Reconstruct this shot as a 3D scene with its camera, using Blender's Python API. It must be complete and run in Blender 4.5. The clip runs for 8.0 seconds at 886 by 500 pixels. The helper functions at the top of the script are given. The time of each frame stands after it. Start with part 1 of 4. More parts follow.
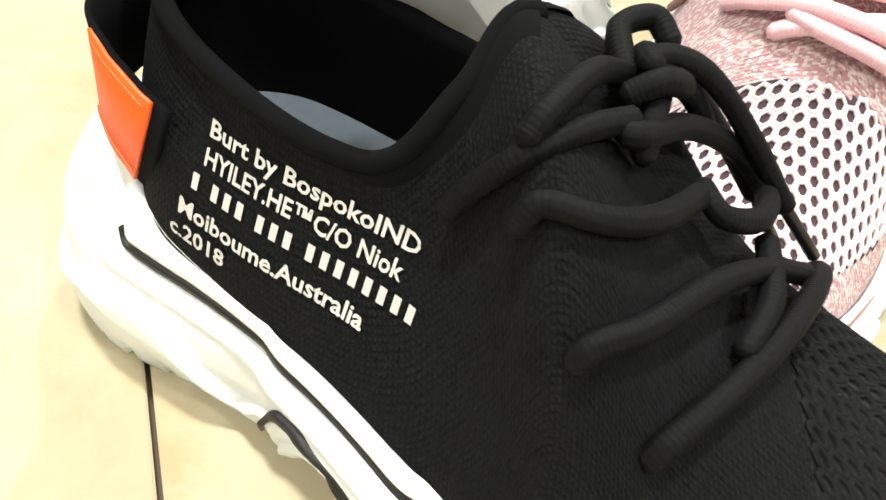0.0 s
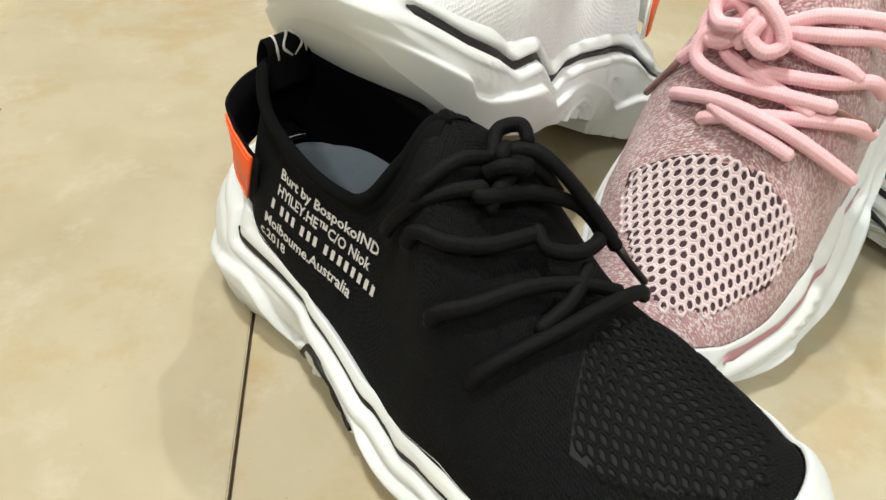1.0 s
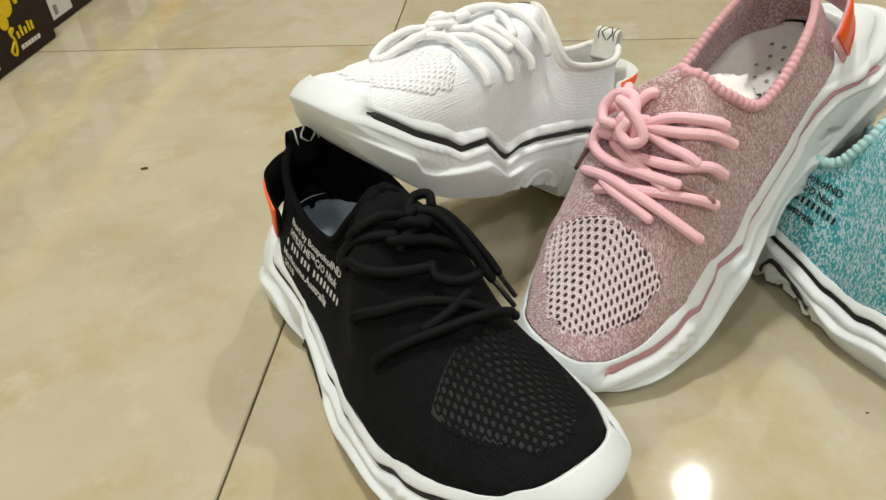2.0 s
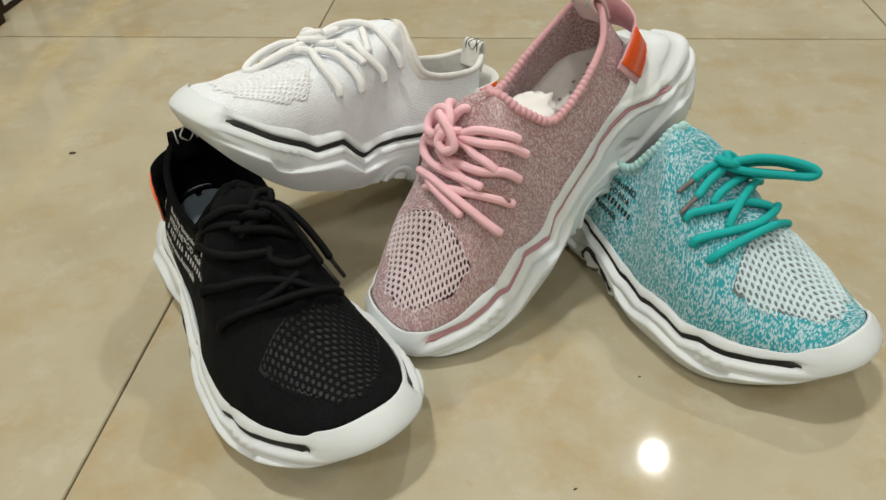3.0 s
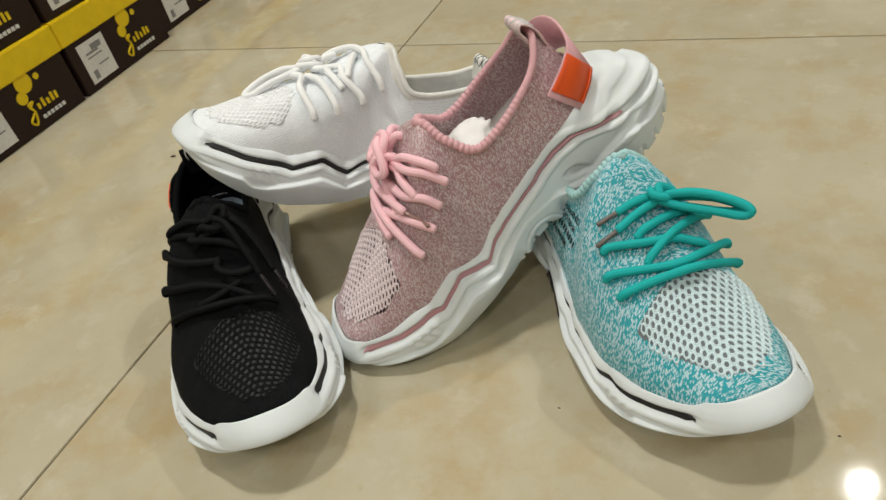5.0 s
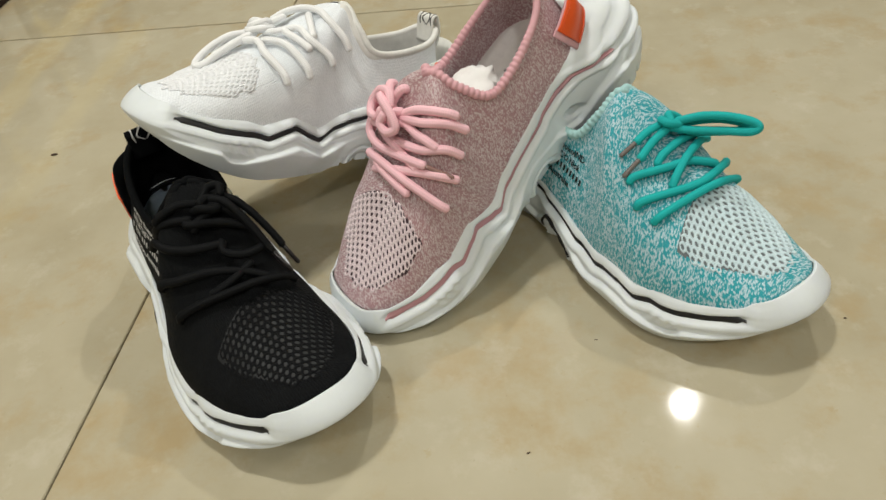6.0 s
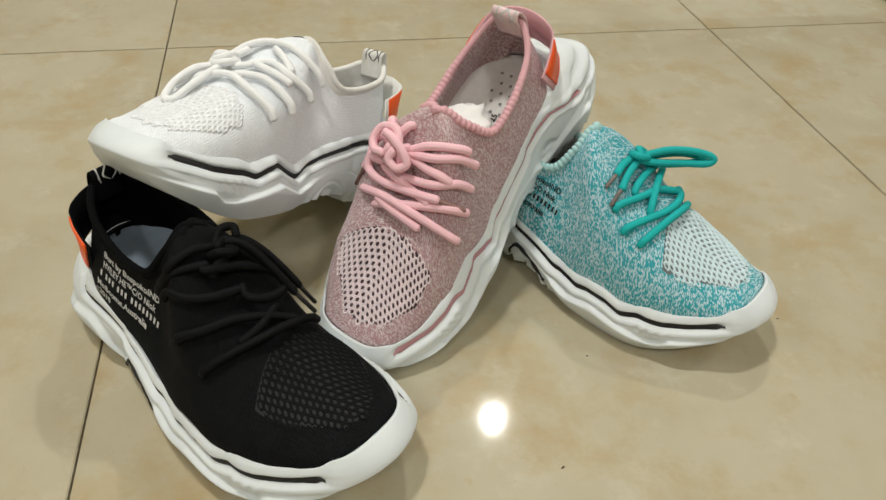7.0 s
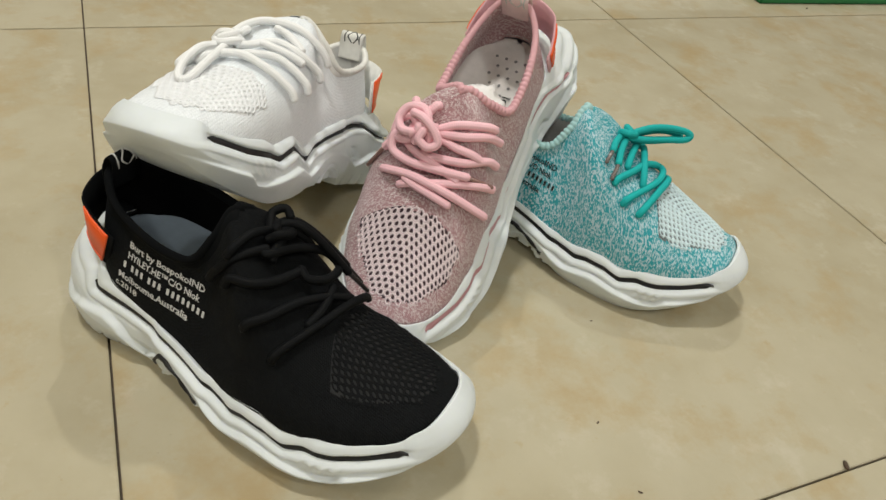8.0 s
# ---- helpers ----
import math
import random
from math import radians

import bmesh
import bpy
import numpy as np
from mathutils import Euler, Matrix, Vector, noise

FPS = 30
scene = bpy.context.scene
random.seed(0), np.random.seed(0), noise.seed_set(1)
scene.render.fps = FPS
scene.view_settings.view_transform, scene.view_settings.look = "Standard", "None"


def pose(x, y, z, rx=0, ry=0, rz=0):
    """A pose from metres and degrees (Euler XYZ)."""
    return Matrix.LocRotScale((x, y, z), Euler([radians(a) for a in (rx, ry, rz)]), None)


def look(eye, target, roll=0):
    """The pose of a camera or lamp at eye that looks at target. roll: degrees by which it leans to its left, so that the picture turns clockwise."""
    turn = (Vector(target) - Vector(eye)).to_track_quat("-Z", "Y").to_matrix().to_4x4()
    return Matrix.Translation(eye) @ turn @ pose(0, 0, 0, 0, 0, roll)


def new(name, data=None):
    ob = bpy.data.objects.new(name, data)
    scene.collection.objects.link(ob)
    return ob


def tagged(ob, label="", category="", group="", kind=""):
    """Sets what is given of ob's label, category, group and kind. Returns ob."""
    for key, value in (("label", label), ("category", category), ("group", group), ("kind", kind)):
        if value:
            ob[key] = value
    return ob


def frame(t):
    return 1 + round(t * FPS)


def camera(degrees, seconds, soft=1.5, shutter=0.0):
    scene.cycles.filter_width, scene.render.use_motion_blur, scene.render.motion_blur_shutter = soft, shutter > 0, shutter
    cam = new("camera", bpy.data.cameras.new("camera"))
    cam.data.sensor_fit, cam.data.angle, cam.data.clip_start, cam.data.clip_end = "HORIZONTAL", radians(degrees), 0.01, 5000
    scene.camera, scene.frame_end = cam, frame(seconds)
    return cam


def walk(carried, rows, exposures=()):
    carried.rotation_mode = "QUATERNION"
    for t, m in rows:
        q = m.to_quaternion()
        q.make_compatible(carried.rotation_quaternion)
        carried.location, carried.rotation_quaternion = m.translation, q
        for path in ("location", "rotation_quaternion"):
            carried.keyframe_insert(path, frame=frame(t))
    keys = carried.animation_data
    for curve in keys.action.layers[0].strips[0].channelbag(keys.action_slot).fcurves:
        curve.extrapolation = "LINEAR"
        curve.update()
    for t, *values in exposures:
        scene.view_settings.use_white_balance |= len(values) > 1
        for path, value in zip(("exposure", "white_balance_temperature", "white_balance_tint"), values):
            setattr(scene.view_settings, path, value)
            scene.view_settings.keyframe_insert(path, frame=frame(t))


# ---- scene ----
cam = camera(62.7, 8.0, shutter=0.15)
PATH = [
    (0, (0.009, -0.62, 0.178), (0.72, 0.723, -1.124), 11.1),
    (0.5, (0.028, -0.672, 0.208), (0.491, 0.779, -1.088), 7.9),
    (1, (0.056, -0.712, 0.252), (0.254, 0.778, -1.067), 2.9),
    (1.2, (0.079, -0.735, 0.270), (0.175, 0.783, -1.02), 0.8),
    (2.3, (0.184, -0.827, 0.338), (-0.069, 0.744, -0.875), -4.2),
    (2.5, (0.207, -0.837, 0.348), (-0.017, 0.711, -0.898), -2.9),
    (3, (0.255, -0.855, 0.375), (0.07, 0.67, -0.905), -2.7),
    (3.5, (0.304, -0.862, 0.394), (-0.004, 0.663, -0.862), -4.9),
    (4, (0.389, -0.833, 0.385), (-0.024, 0.639, -0.906), -6.6),
    (4.5, (0.446, -0.816, 0.387), (-0.329, 0.544, -0.858), -13.2),
    (4.7, (0.46, -0.812, 0.389), (-0.391, 0.513, -0.844), -14.9),
    (5.8, (0.336, -0.842, 0.385), (0.025, 0.622, -0.941), -9.0),
    (6, (0.306, -0.853, 0.385), (0.045, 0.6, -0.964), -8.8),
    (6.5, (0.227, -0.853, 0.384), (0.272, 0.595, -0.995), -2.7),
    (7, (0.156, -0.853, 0.399), (0.495, 0.623, -0.908), 3.6),
    (7.5, (0.1, -0.862, 0.412), (0.667, 0.555, -0.881), 7.8),
    (8, (0.031, -0.834, 0.388), (0.779, 0.506, -0.895), 11.5),
]
EXPOSURES = [(0, 1.36), (0.2, 1.16), (0.5, 0.84), (0.8, 0.61), (1.0, 0.48), (1.2, 0.38), (2.3, 0.04), (2.5, -0.02), (3, -0.13), (8, -0.12)]
walk(cam, [(t, look(eye, target, roll)) for t, eye, target, roll in PATH], EXPOSURES)

LAMP_COLOR = (1.0, 0.985, 0.93)
# ceiling lamps: x, y, watts, radius; all after the first are unseen added fill
LAMPS = [(1.02, 1.43, 30.0, 0.026), (-0.35, -0.15, 40.0, 0.14), (-2.9, -0.6, 20.0, 0.16), (-1.0, -2.6, 24.0, 0.16), (1.0, -2.6, 26.0, 0.16), (3.0, -0.6, 24.0, 0.16)]
# ---- world and lights ----
world = bpy.data.worlds.new("room_ambience")
scene.world = world
world.use_nodes = True
world.node_tree.nodes["Background"].inputs[0].default_value = (1.0, 0.95, 0.86, 1)
world.node_tree.nodes["Background"].inputs[1].default_value = 0.02


# ---- materials ----
def material(name):
    m = bpy.data.materials.new(name)
    m.use_nodes = True
    return m, m.node_tree, m.node_tree.nodes["Principled BSDF"]


def node(tree, kind, **values):
    n = tree.nodes.new(kind)
    for key, value in values.items():
        if key in n.inputs:
            n.inputs[key].default_value = value
        else:
            setattr(n, key, value)
    return n


def ramp(tree, source, stops):
    r = tree.nodes.new("ShaderNodeValToRGB")
    els = r.color_ramp.elements
    while len(els) < len(stops):
        els.new(0.5)
    for e, (p, c) in zip(els, stops):
        e.position, e.color = p, (*c, 1)
    tree.links.new(source, r.inputs[0])
    return r.outputs[0]


def bump(tree, bsdf, source, strength, distance):
    b = node(tree, "ShaderNodeBump", Strength=strength, Distance=distance)
    tree.links.new(source, b.inputs["Height"])
    tree.links.new(b.outputs[0], bsdf.inputs["Normal"])
    return b


def mixed(tree, factor, a, b):
    m = tree.nodes.new("ShaderNodeMix")
    m.data_type = "RGBA"
    if isinstance(factor, (int, float)):
        m.inputs[0].default_value = factor
    else:
        tree.links.new(factor, m.inputs[0])
    for sock, v in ((m.inputs[6], a), (m.inputs[7], b)):
        if isinstance(v, tuple):
            sock.default_value = (*v, 1)
        else:
            tree.links.new(v, sock)
    return m.outputs[2]


def calc(tree, operation, a, b=0.0, c=0.0):
    n = tree.nodes.new("ShaderNodeMath")
    n.operation = operation
    for sock, v in zip(n.inputs, (a, b, c)):
        if isinstance(v, (int, float)):
            sock.default_value = v
        else:
            tree.links.new(v, sock)
    return n.outputs[0]


def coords(tree, which, scale=(1, 1, 1)):
    t = tree.nodes.new("ShaderNodeTexCoord")
    mp = tree.nodes.new("ShaderNodeMapping")
    mp.inputs["Scale"].default_value = scale
    tree.links.new(t.outputs[which], mp.inputs[0])
    return mp.outputs[0]


def noise_of(tree, vector, scale, detail=3.0, rough=0.5):
    n = node(tree, "ShaderNodeTexNoise", Scale=scale, Detail=detail, Roughness=rough)
    tree.links.new(vector, n.inputs["Vector"])
    return n.outputs["Fac"]


def cells(tree, vector):
    """A random value for each whole-number cell of vector."""
    f = tree.nodes.new("ShaderNodeVectorMath")
    f.operation = "FLOOR"
    tree.links.new(vector, f.inputs[0])
    w = tree.nodes.new("ShaderNodeTexWhiteNoise")
    tree.links.new(f.outputs[0], w.inputs["Vector"])
    return w.outputs["Value"]


def stitches(tree, size=0.0011):
    """Relief of knitted stitches, in rows along the upper."""
    v = coords(tree, "UV", (1 / size, 1 / size, 1))
    x = node(tree, "ShaderNodeSeparateXYZ")
    tree.links.new(v, x.inputs[0])
    sx = calc(tree, "ABSOLUTE", calc(tree, "SINE", calc(tree, "MULTIPLY", x.outputs[0], 3.14159)))
    tilt = calc(tree, "ADD", calc(tree, "MULTIPLY", x.outputs[1], 3.14159 * 0.7), calc(tree, "MULTIPLY", sx, 1.2))
    sy = calc(tree, "ABSOLUTE", calc(tree, "SINE", tilt))
    return calc(tree, "MULTIPLY", sx, sy), v


def plain_knit(name, color, dark, strength=0.5, sheen=0.3, rough=0.85, size=0.0011, gloss=0.12):
    m, tree, bsdf = material(name)
    height, _ = stitches(tree, size)
    big = noise_of(tree, coords(tree, "UV", (1, 1, 1)), 60, 4)
    slub = noise_of(tree, coords(tree, "UV", (0.55 / size, 1.1 / size, 1)), 1.0, 2, 0.6)
    height = calc(tree, "ADD", calc(tree, "MULTIPLY", height, 0.35), calc(tree, "MULTIPLY", slub, 0.9))
    grain = calc(tree, "ADD", calc(tree, "MULTIPLY", height, 0.7), calc(tree, "MULTIPLY", big, 0.2))
    tree.links.new(ramp(tree, grain, [(0.32, dark), (0.68, color)]), bsdf.inputs["Base Color"])
    bsdf.inputs["Roughness"].default_value = rough
    bsdf.inputs["Specular IOR Level"].default_value = gloss
    bsdf.inputs["Sheen Weight"].default_value = sheen
    bsdf.inputs["Sheen Roughness"].default_value = 0.4
    bump(tree, bsdf, height, strength, 0.0006)
    return m


def melange_knit(name, base, fleck, share, glitter=0.0, cell=(0.0008, 0.0022), patch=300.0, drift=0.6):
    m, tree, bsdf = material(name)
    height, _ = stitches(tree, 0.0012)
    v = coords(tree, "UV", (1 / cell[0], 1 / cell[1], 1))
    warp = noise_of(tree, coords(tree, "UV"), 260, 2)
    off = tree.nodes.new("ShaderNodeVectorMath")
    off.operation = "ADD"
    tree.links.new(v, off.inputs[0])
    tree.links.new(warp, off.inputs[1])
    rnd = cells(tree, off.outputs[0])
    big = noise_of(tree, coords(tree, "UV"), patch, 3, 0.6)
    level = calc(tree, "ADD", rnd, calc(tree, "MULTIPLY", calc(tree, "SUBTRACT", big, 0.5), drift))
    col = ramp(tree, level, [(1 - share - 0.08, base), (1 - share + 0.08, fleck)])
    # shade in the gaps between stitches, put into the colour
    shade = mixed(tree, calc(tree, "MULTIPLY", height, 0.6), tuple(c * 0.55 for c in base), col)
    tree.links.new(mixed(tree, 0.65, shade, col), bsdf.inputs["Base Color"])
    bsdf.inputs["Roughness"].default_value = 0.8
    bsdf.inputs["Sheen Weight"].default_value = 0.2
    if glitter:
        spark = cells(tree, coords(tree, "UV", (1800, 900, 1)))
        on = ramp(tree, spark, [(1 - glitter, (0, 0, 0)), (1 - glitter + 0.05, (1, 1, 1))])
        tree.links.new(calc(tree, "MULTIPLY", on, 0.7), bsdf.inputs["Metallic"])
        tree.links.new(calc(tree, "SUBTRACT", 0.8, calc(tree, "MULTIPLY", on, 0.5)), bsdf.inputs["Roughness"])
    bump(tree, bsdf, calc(tree, "ADD", height, calc(tree, "MULTIPLY", rnd, 0.6)), 0.6, 0.0006)
    return m


def cord(name, color, rough=0.75, gloss=0.2):
    """Braided lace: slanting strands along and round the cord."""
    m, tree, bsdf = material(name)
    v = coords(tree, "UV", (1, 1, 1))
    x = node(tree, "ShaderNodeSeparateXYZ")
    tree.links.new(v, x.inputs[0])
    a = calc(tree, "SINE", calc(tree, "ADD", calc(tree, "MULTIPLY", x.outputs[0], 2600), calc(tree, "MULTIPLY", x.outputs[1], 25.13)))
    b = calc(tree, "SINE", calc(tree, "SUBTRACT", calc(tree, "MULTIPLY", x.outputs[0], 2600), calc(tree, "MULTIPLY", x.outputs[1], 25.13)))
    h = calc(tree, "MULTIPLY", a, b)
    tree.links.new(ramp(tree, calc(tree, "MULTIPLY_ADD", h, 0.5, 0.5), [(0.0, tuple(c * 0.86 for c in color)), (0.8, color)]), bsdf.inputs["Base Color"])
    bsdf.inputs["Roughness"].default_value = rough
    bsdf.inputs["Specular IOR Level"].default_value = gloss
    bump(tree, bsdf, h, 0.22, 0.0004)
    return m


def simple(name, color, rough=0.6, metal=0.0, grain=0.06, scale=180.0, relief=0.1, distance=0.0004, gloss=0.5):
    m, tree, bsdf = material(name)
    v = coords(tree, "Object")
    n = noise_of(tree, v, scale, 4)
    big = noise_of(tree, v, scale / 12, 3)
    f = calc(tree, "ADD", calc(tree, "MULTIPLY", n, 0.5), calc(tree, "MULTIPLY", big, 0.5))
    lo, hi = tuple(max(0, c * (1 - 2.2 * grain)) for c in color), tuple(min(1, c * (1 + grain)) for c in color)
    tree.links.new(ramp(tree, f, [(0.3, lo), (0.7, hi)]), bsdf.inputs["Base Color"])
    bsdf.inputs["Roughness"].default_value = rough
    bsdf.inputs["Metallic"].default_value = metal
    bsdf.inputs["Specular IOR Level"].default_value = gloss
    bump(tree, bsdf, n, relief, distance)
    return m


def foam(name, color):
    """White moulded foam rubber with a fine pebble grain and faint scuffs."""
    m, tree, bsdf = material(name)
    v = coords(tree, "Object")
    fine = noise_of(tree, v, 1400, 2)
    big = noise_of(tree, v, 28, 5, 0.65)
    tree.links.new(ramp(tree, big, [(0.3, tuple(c * 0.93 for c in color)), (0.65, color)]), bsdf.inputs["Base Color"])
    tree.links.new(calc(tree, "MULTIPLY_ADD", big, 0.25, 0.36), bsdf.inputs["Roughness"])
    bsdf.inputs["Subsurface Weight"].default_value = 0.12
    bsdf.inputs["Subsurface Radius"].default_value = (0.004, 0.004, 0.003)
    bump(tree, bsdf, fine, 0.12, 0.0003)
    return m


def polished_tile():
    m, tree, bsdf = material("polished_beige_tile")
    v = coords(tree, "Object")
    info = tree.nodes.new("ShaderNodeObjectInfo")
    move = tree.nodes.new("ShaderNodeVectorMath")
    move.operation = "ADD"
    shift = tree.nodes.new("ShaderNodeCombineXYZ")
    for i, k in enumerate((37.0, 91.0, 11.0)):
        tree.links.new(calc(tree, "MULTIPLY", info.outputs["Random"], k), shift.inputs[i])
    tree.links.new(v, move.inputs[0])
    tree.links.new(shift.outputs[0], move.inputs[1])
    p = move.outputs[0]
    cloud = noise_of(tree, p, 3.2, 6, 0.62)
    patch = noise_of(tree, p, 14, 5, 0.6)
    speck = noise_of(tree, p, 260, 2)
    f = calc(tree, "ADD", calc(tree, "MULTIPLY", cloud, 0.6), calc(tree, "MULTIPLY", patch, 0.4))
    col = ramp(tree, f, [(0.3, FLOOR_DARK), (0.5, FLOOR_MID), (0.72, FLOOR_LIGHT)])
    stain = ramp(tree, noise_of(tree, p, 13, 6, 0.66), [(0.50, (0, 0, 0)), (0.70, (1, 1, 1))])
    col = mixed(tree, calc(tree, "MULTIPLY", stain, 0.75), col, FLOOR_STAIN)
    wisp = ramp(tree, noise_of(tree, p, 22, 5, 0.7), [(0.56, (0, 0, 0)), (0.70, (1, 1, 1))])
    col = mixed(tree, calc(tree, "MULTIPLY", wisp, 0.36), col, FLOOR_PALE)
    pit = noise_of(tree, p, 75, 4, 0.7)
    pits = ramp(tree, pit, [(0.66, (0, 0, 0)), (0.74, (1, 1, 1))])
    col = mixed(tree, calc(tree, "MULTIPLY", pits, 0.35), col, FLOOR_STAIN)
    dots = ramp(tree, speck, [(0.74, (0, 0, 0)), (0.8, (1, 1, 1))])
    col = mixed(tree, calc(tree, "MULTIPLY", dots, 0.18), col, (0.12, 0.09, 0.05))
    tree.links.new(col, bsdf.inputs["Base Color"])
    tree.links.new(calc(tree, "MULTIPLY_ADD", patch, 0.07, 0.015), bsdf.inputs["Roughness"])
    bsdf.inputs["IOR"].default_value = 1.5
    bump(tree, bsdf, noise_of(tree, p, 9, 2), 0.02, 0.002)
    return m


FLOOR_DARK, FLOOR_MID, FLOOR_LIGHT, FLOOR_STAIN = (0.395, 0.345, 0.228), (0.462, 0.417, 0.298), (0.525, 0.485, 0.365), (0.43, 0.325, 0.170)
FLOOR_PALE = (0.60, 0.565, 0.46)
MAT = {
    "tile": polished_tile(),
    "grout": simple("dark_grout", (0.13, 0.10, 0.075), 0.9),
    "foam": foam("white_foam_rubber", (0.76, 0.81, 0.825)),
    "black_knit": plain_knit("black_knit", (0.0074, 0.0087, 0.0097), (0.0004, 0.0005, 0.0006), 1.0, 0.0, size=0.0013, gloss=0.14),
    "white_knit": plain_knit("white_knit", (0.90, 0.94, 0.97), (0.76, 0.80, 0.83), 1.0, 0.1, size=0.0018),
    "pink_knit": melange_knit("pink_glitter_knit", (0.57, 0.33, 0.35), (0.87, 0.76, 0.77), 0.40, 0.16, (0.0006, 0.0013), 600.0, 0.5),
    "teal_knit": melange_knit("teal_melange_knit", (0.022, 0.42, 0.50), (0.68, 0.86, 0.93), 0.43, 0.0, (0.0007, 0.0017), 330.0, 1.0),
    "black_cord": cord("black_cord", (0.0029, 0.0034, 0.0040), 0.7, 0.14),
    "white_cord": cord("white_cord", (0.91, 0.92, 0.92)),
    "pink_cord": cord("pink_cord", (0.97, 0.60, 0.66)),
    "teal_cord": cord("teal_cord", (0.015, 0.44, 0.43)),
    "black_band": simple("black_ribbed_band", (0.0037, 0.0043, 0.0048), 0.95, gloss=0.1),
    "white_band": simple("white_ribbed_band", (0.80, 0.80, 0.76), 0.8),
    "pink_band": simple("pink_ribbed_band", (0.76, 0.43, 0.47), 0.8),
    "teal_band": simple("pale_teal_band", (0.42, 0.68, 0.68), 0.8),
    "black_rubber": simple("black_stripe_paint", (0.010, 0.010, 0.011), 0.5),
    "pink_rubber": simple("dusty_pink_stripe_paint", (0.56, 0.29, 0.32), 0.5),
    "orange": simple("orange_patch_plastic", (0.90, 0.11, 0.012), 0.4, 0, 0.05, 60),
    "white_print": simple("white_print", (0.60, 0.60, 0.59), 0.7),
    "black_print": simple("black_print", (0.012, 0.014, 0.014), 0.7),
    "red_print": simple("red_print", (0.60, 0.10, 0.08), 0.7),
    "insole_grey": simple("blue_grey_insole", (0.20, 0.25, 0.30), 0.9),
    "insole_white": simple("white_insole", (0.75, 0.73, 0.70), 0.85),
    "black_lining": simple("black_lining", (0.003, 0.003, 0.0033), 0.95, gloss=0.05),
    "white_lining": simple("white_lining", (0.66, 0.66, 0.64), 0.9),
    "grey_lining": simple("grey_mesh_lining", (0.16, 0.18, 0.19), 0.9),
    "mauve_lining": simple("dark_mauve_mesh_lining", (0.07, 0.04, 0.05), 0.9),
    "pale_lining": simple("pale_mesh_lining", (0.70, 0.715, 0.72), 0.9),
    "black_mesh": simple("black_mesh_yarn", (0.0045, 0.0052, 0.0058), 0.8, gloss=0.15),
    "window_lining": simple("black_window_lining", (0.0045, 0.0048, 0.0053), 0.5, gloss=0.3, relief=0.5),
    "pink_tab": simple("pale_pink_tab", (0.86, 0.66, 0.67), 0.8),
    "white_mesh": simple("white_mesh_yarn", (0.84, 0.855, 0.87), 0.85),
    "teal_mesh": simple("pale_teal_mesh_yarn", (0.62, 0.76, 0.80), 0.8),
    "pink_mesh": simple("pale_pink_mesh_yarn", (0.80, 0.68, 0.70), 0.8),
    "aglet": simple("grey_aglet_plastic", (0.16, 0.14, 0.13), 0.25),
    "aglet_pink": simple("mauve_aglet_plastic", (0.30, 0.17, 0.15), 0.25),
    "aglet_black": simple("black_aglet_plastic", (0.012, 0.010, 0.010), 0.3),
    "tissue": simple("white_tissue_paper", (0.85, 0.84, 0.82), 0.8, 0, 0.04, 60, 0.4, 0.002),
    "box_brown": simple("dark_brown_card", (0.024, 0.012, 0.009), 0.5, 0, 0.1, 90, gloss=0.22),
    "box_yellow": simple("yellow_card", (0.84, 0.60, 0.010), 0.5, 0, 0.06, 60, gloss=0.3),
    "paper": simple("white_label_paper", (0.74, 0.74, 0.72), 0.6),
    "grey_ink": simple("grey_ink", (0.25, 0.25, 0.25), 0.7),
    "wall": simple("off_white_wall_paint", (0.72, 0.69, 0.62), 0.8, 0, 0.04, 8),
    "ceiling": simple("white_ceiling_paint", (0.80, 0.78, 0.74), 0.9, 0, 0.03, 6),
    "plinth": simple("grey_plinth_laminate", (0.45, 0.44, 0.42), 0.5, 0, 0.05, 20),
    "green": simple("green_mat", (0.02, 0.20, 0.06), 0.7),
    "metal": simple("white_lamp_metal", (0.75, 0.75, 0.75), 0.4),
    "crumb": simple("dark_crumb", (0.09, 0.06, 0.04), 0.9),
}


def glowing(name, color, strength):
    m, tree, bsdf = material(name)
    bsdf.inputs["Base Color"].default_value = (0.9, 0.9, 0.9, 1)
    bsdf.inputs["Emission Color"].default_value = (*color, 1)
    bsdf.inputs["Emission Strength"].default_value = strength
    return m


# ---- mesh helpers ----
def mesh_of(name, verts, faces, uvs=None, mats=(), face_mats=None, smooth=True):
    me = bpy.data.meshes.new(name)
    me.from_pydata([tuple(map(float, v)) for v in verts], [], [tuple(map(int, f)) for f in faces])
    for m in mats:
        me.materials.append(MAT[m] if isinstance(m, str) else m)
    if uvs is not None:
        layer = me.uv_layers.new(name="UVMap")
        loops = np.zeros(len(me.loops), dtype=np.int32)
        me.loops.foreach_get("vertex_index", loops)
        layer.data.foreach_set("uv", np.asarray(uvs, dtype=np.float32)[loops].ravel())
    if face_mats is not None:
        me.polygons.foreach_set("material_index", np.asarray(face_mats, dtype=np.int32))
    me.polygons.foreach_set("use_smooth", [smooth] * len(me.polygons))
    me.update()
    return me


def part(name, me, parent, label=""):
    ob = new(name, me)
    ob.parent = parent
    return tagged(ob, label)


def box_data(size, centre, bevel=0.0):
    bm = bmesh.new()
    bmesh.ops.create_cube(bm, size=1)
    bmesh.ops.scale(bm, vec=size, verts=bm.verts)
    bmesh.ops.translate(bm, vec=centre, verts=bm.verts)
    if bevel:
        bmesh.ops.bevel(bm, geom=bm.edges[:], offset=bevel, segments=2, affect="EDGES")
    return bm


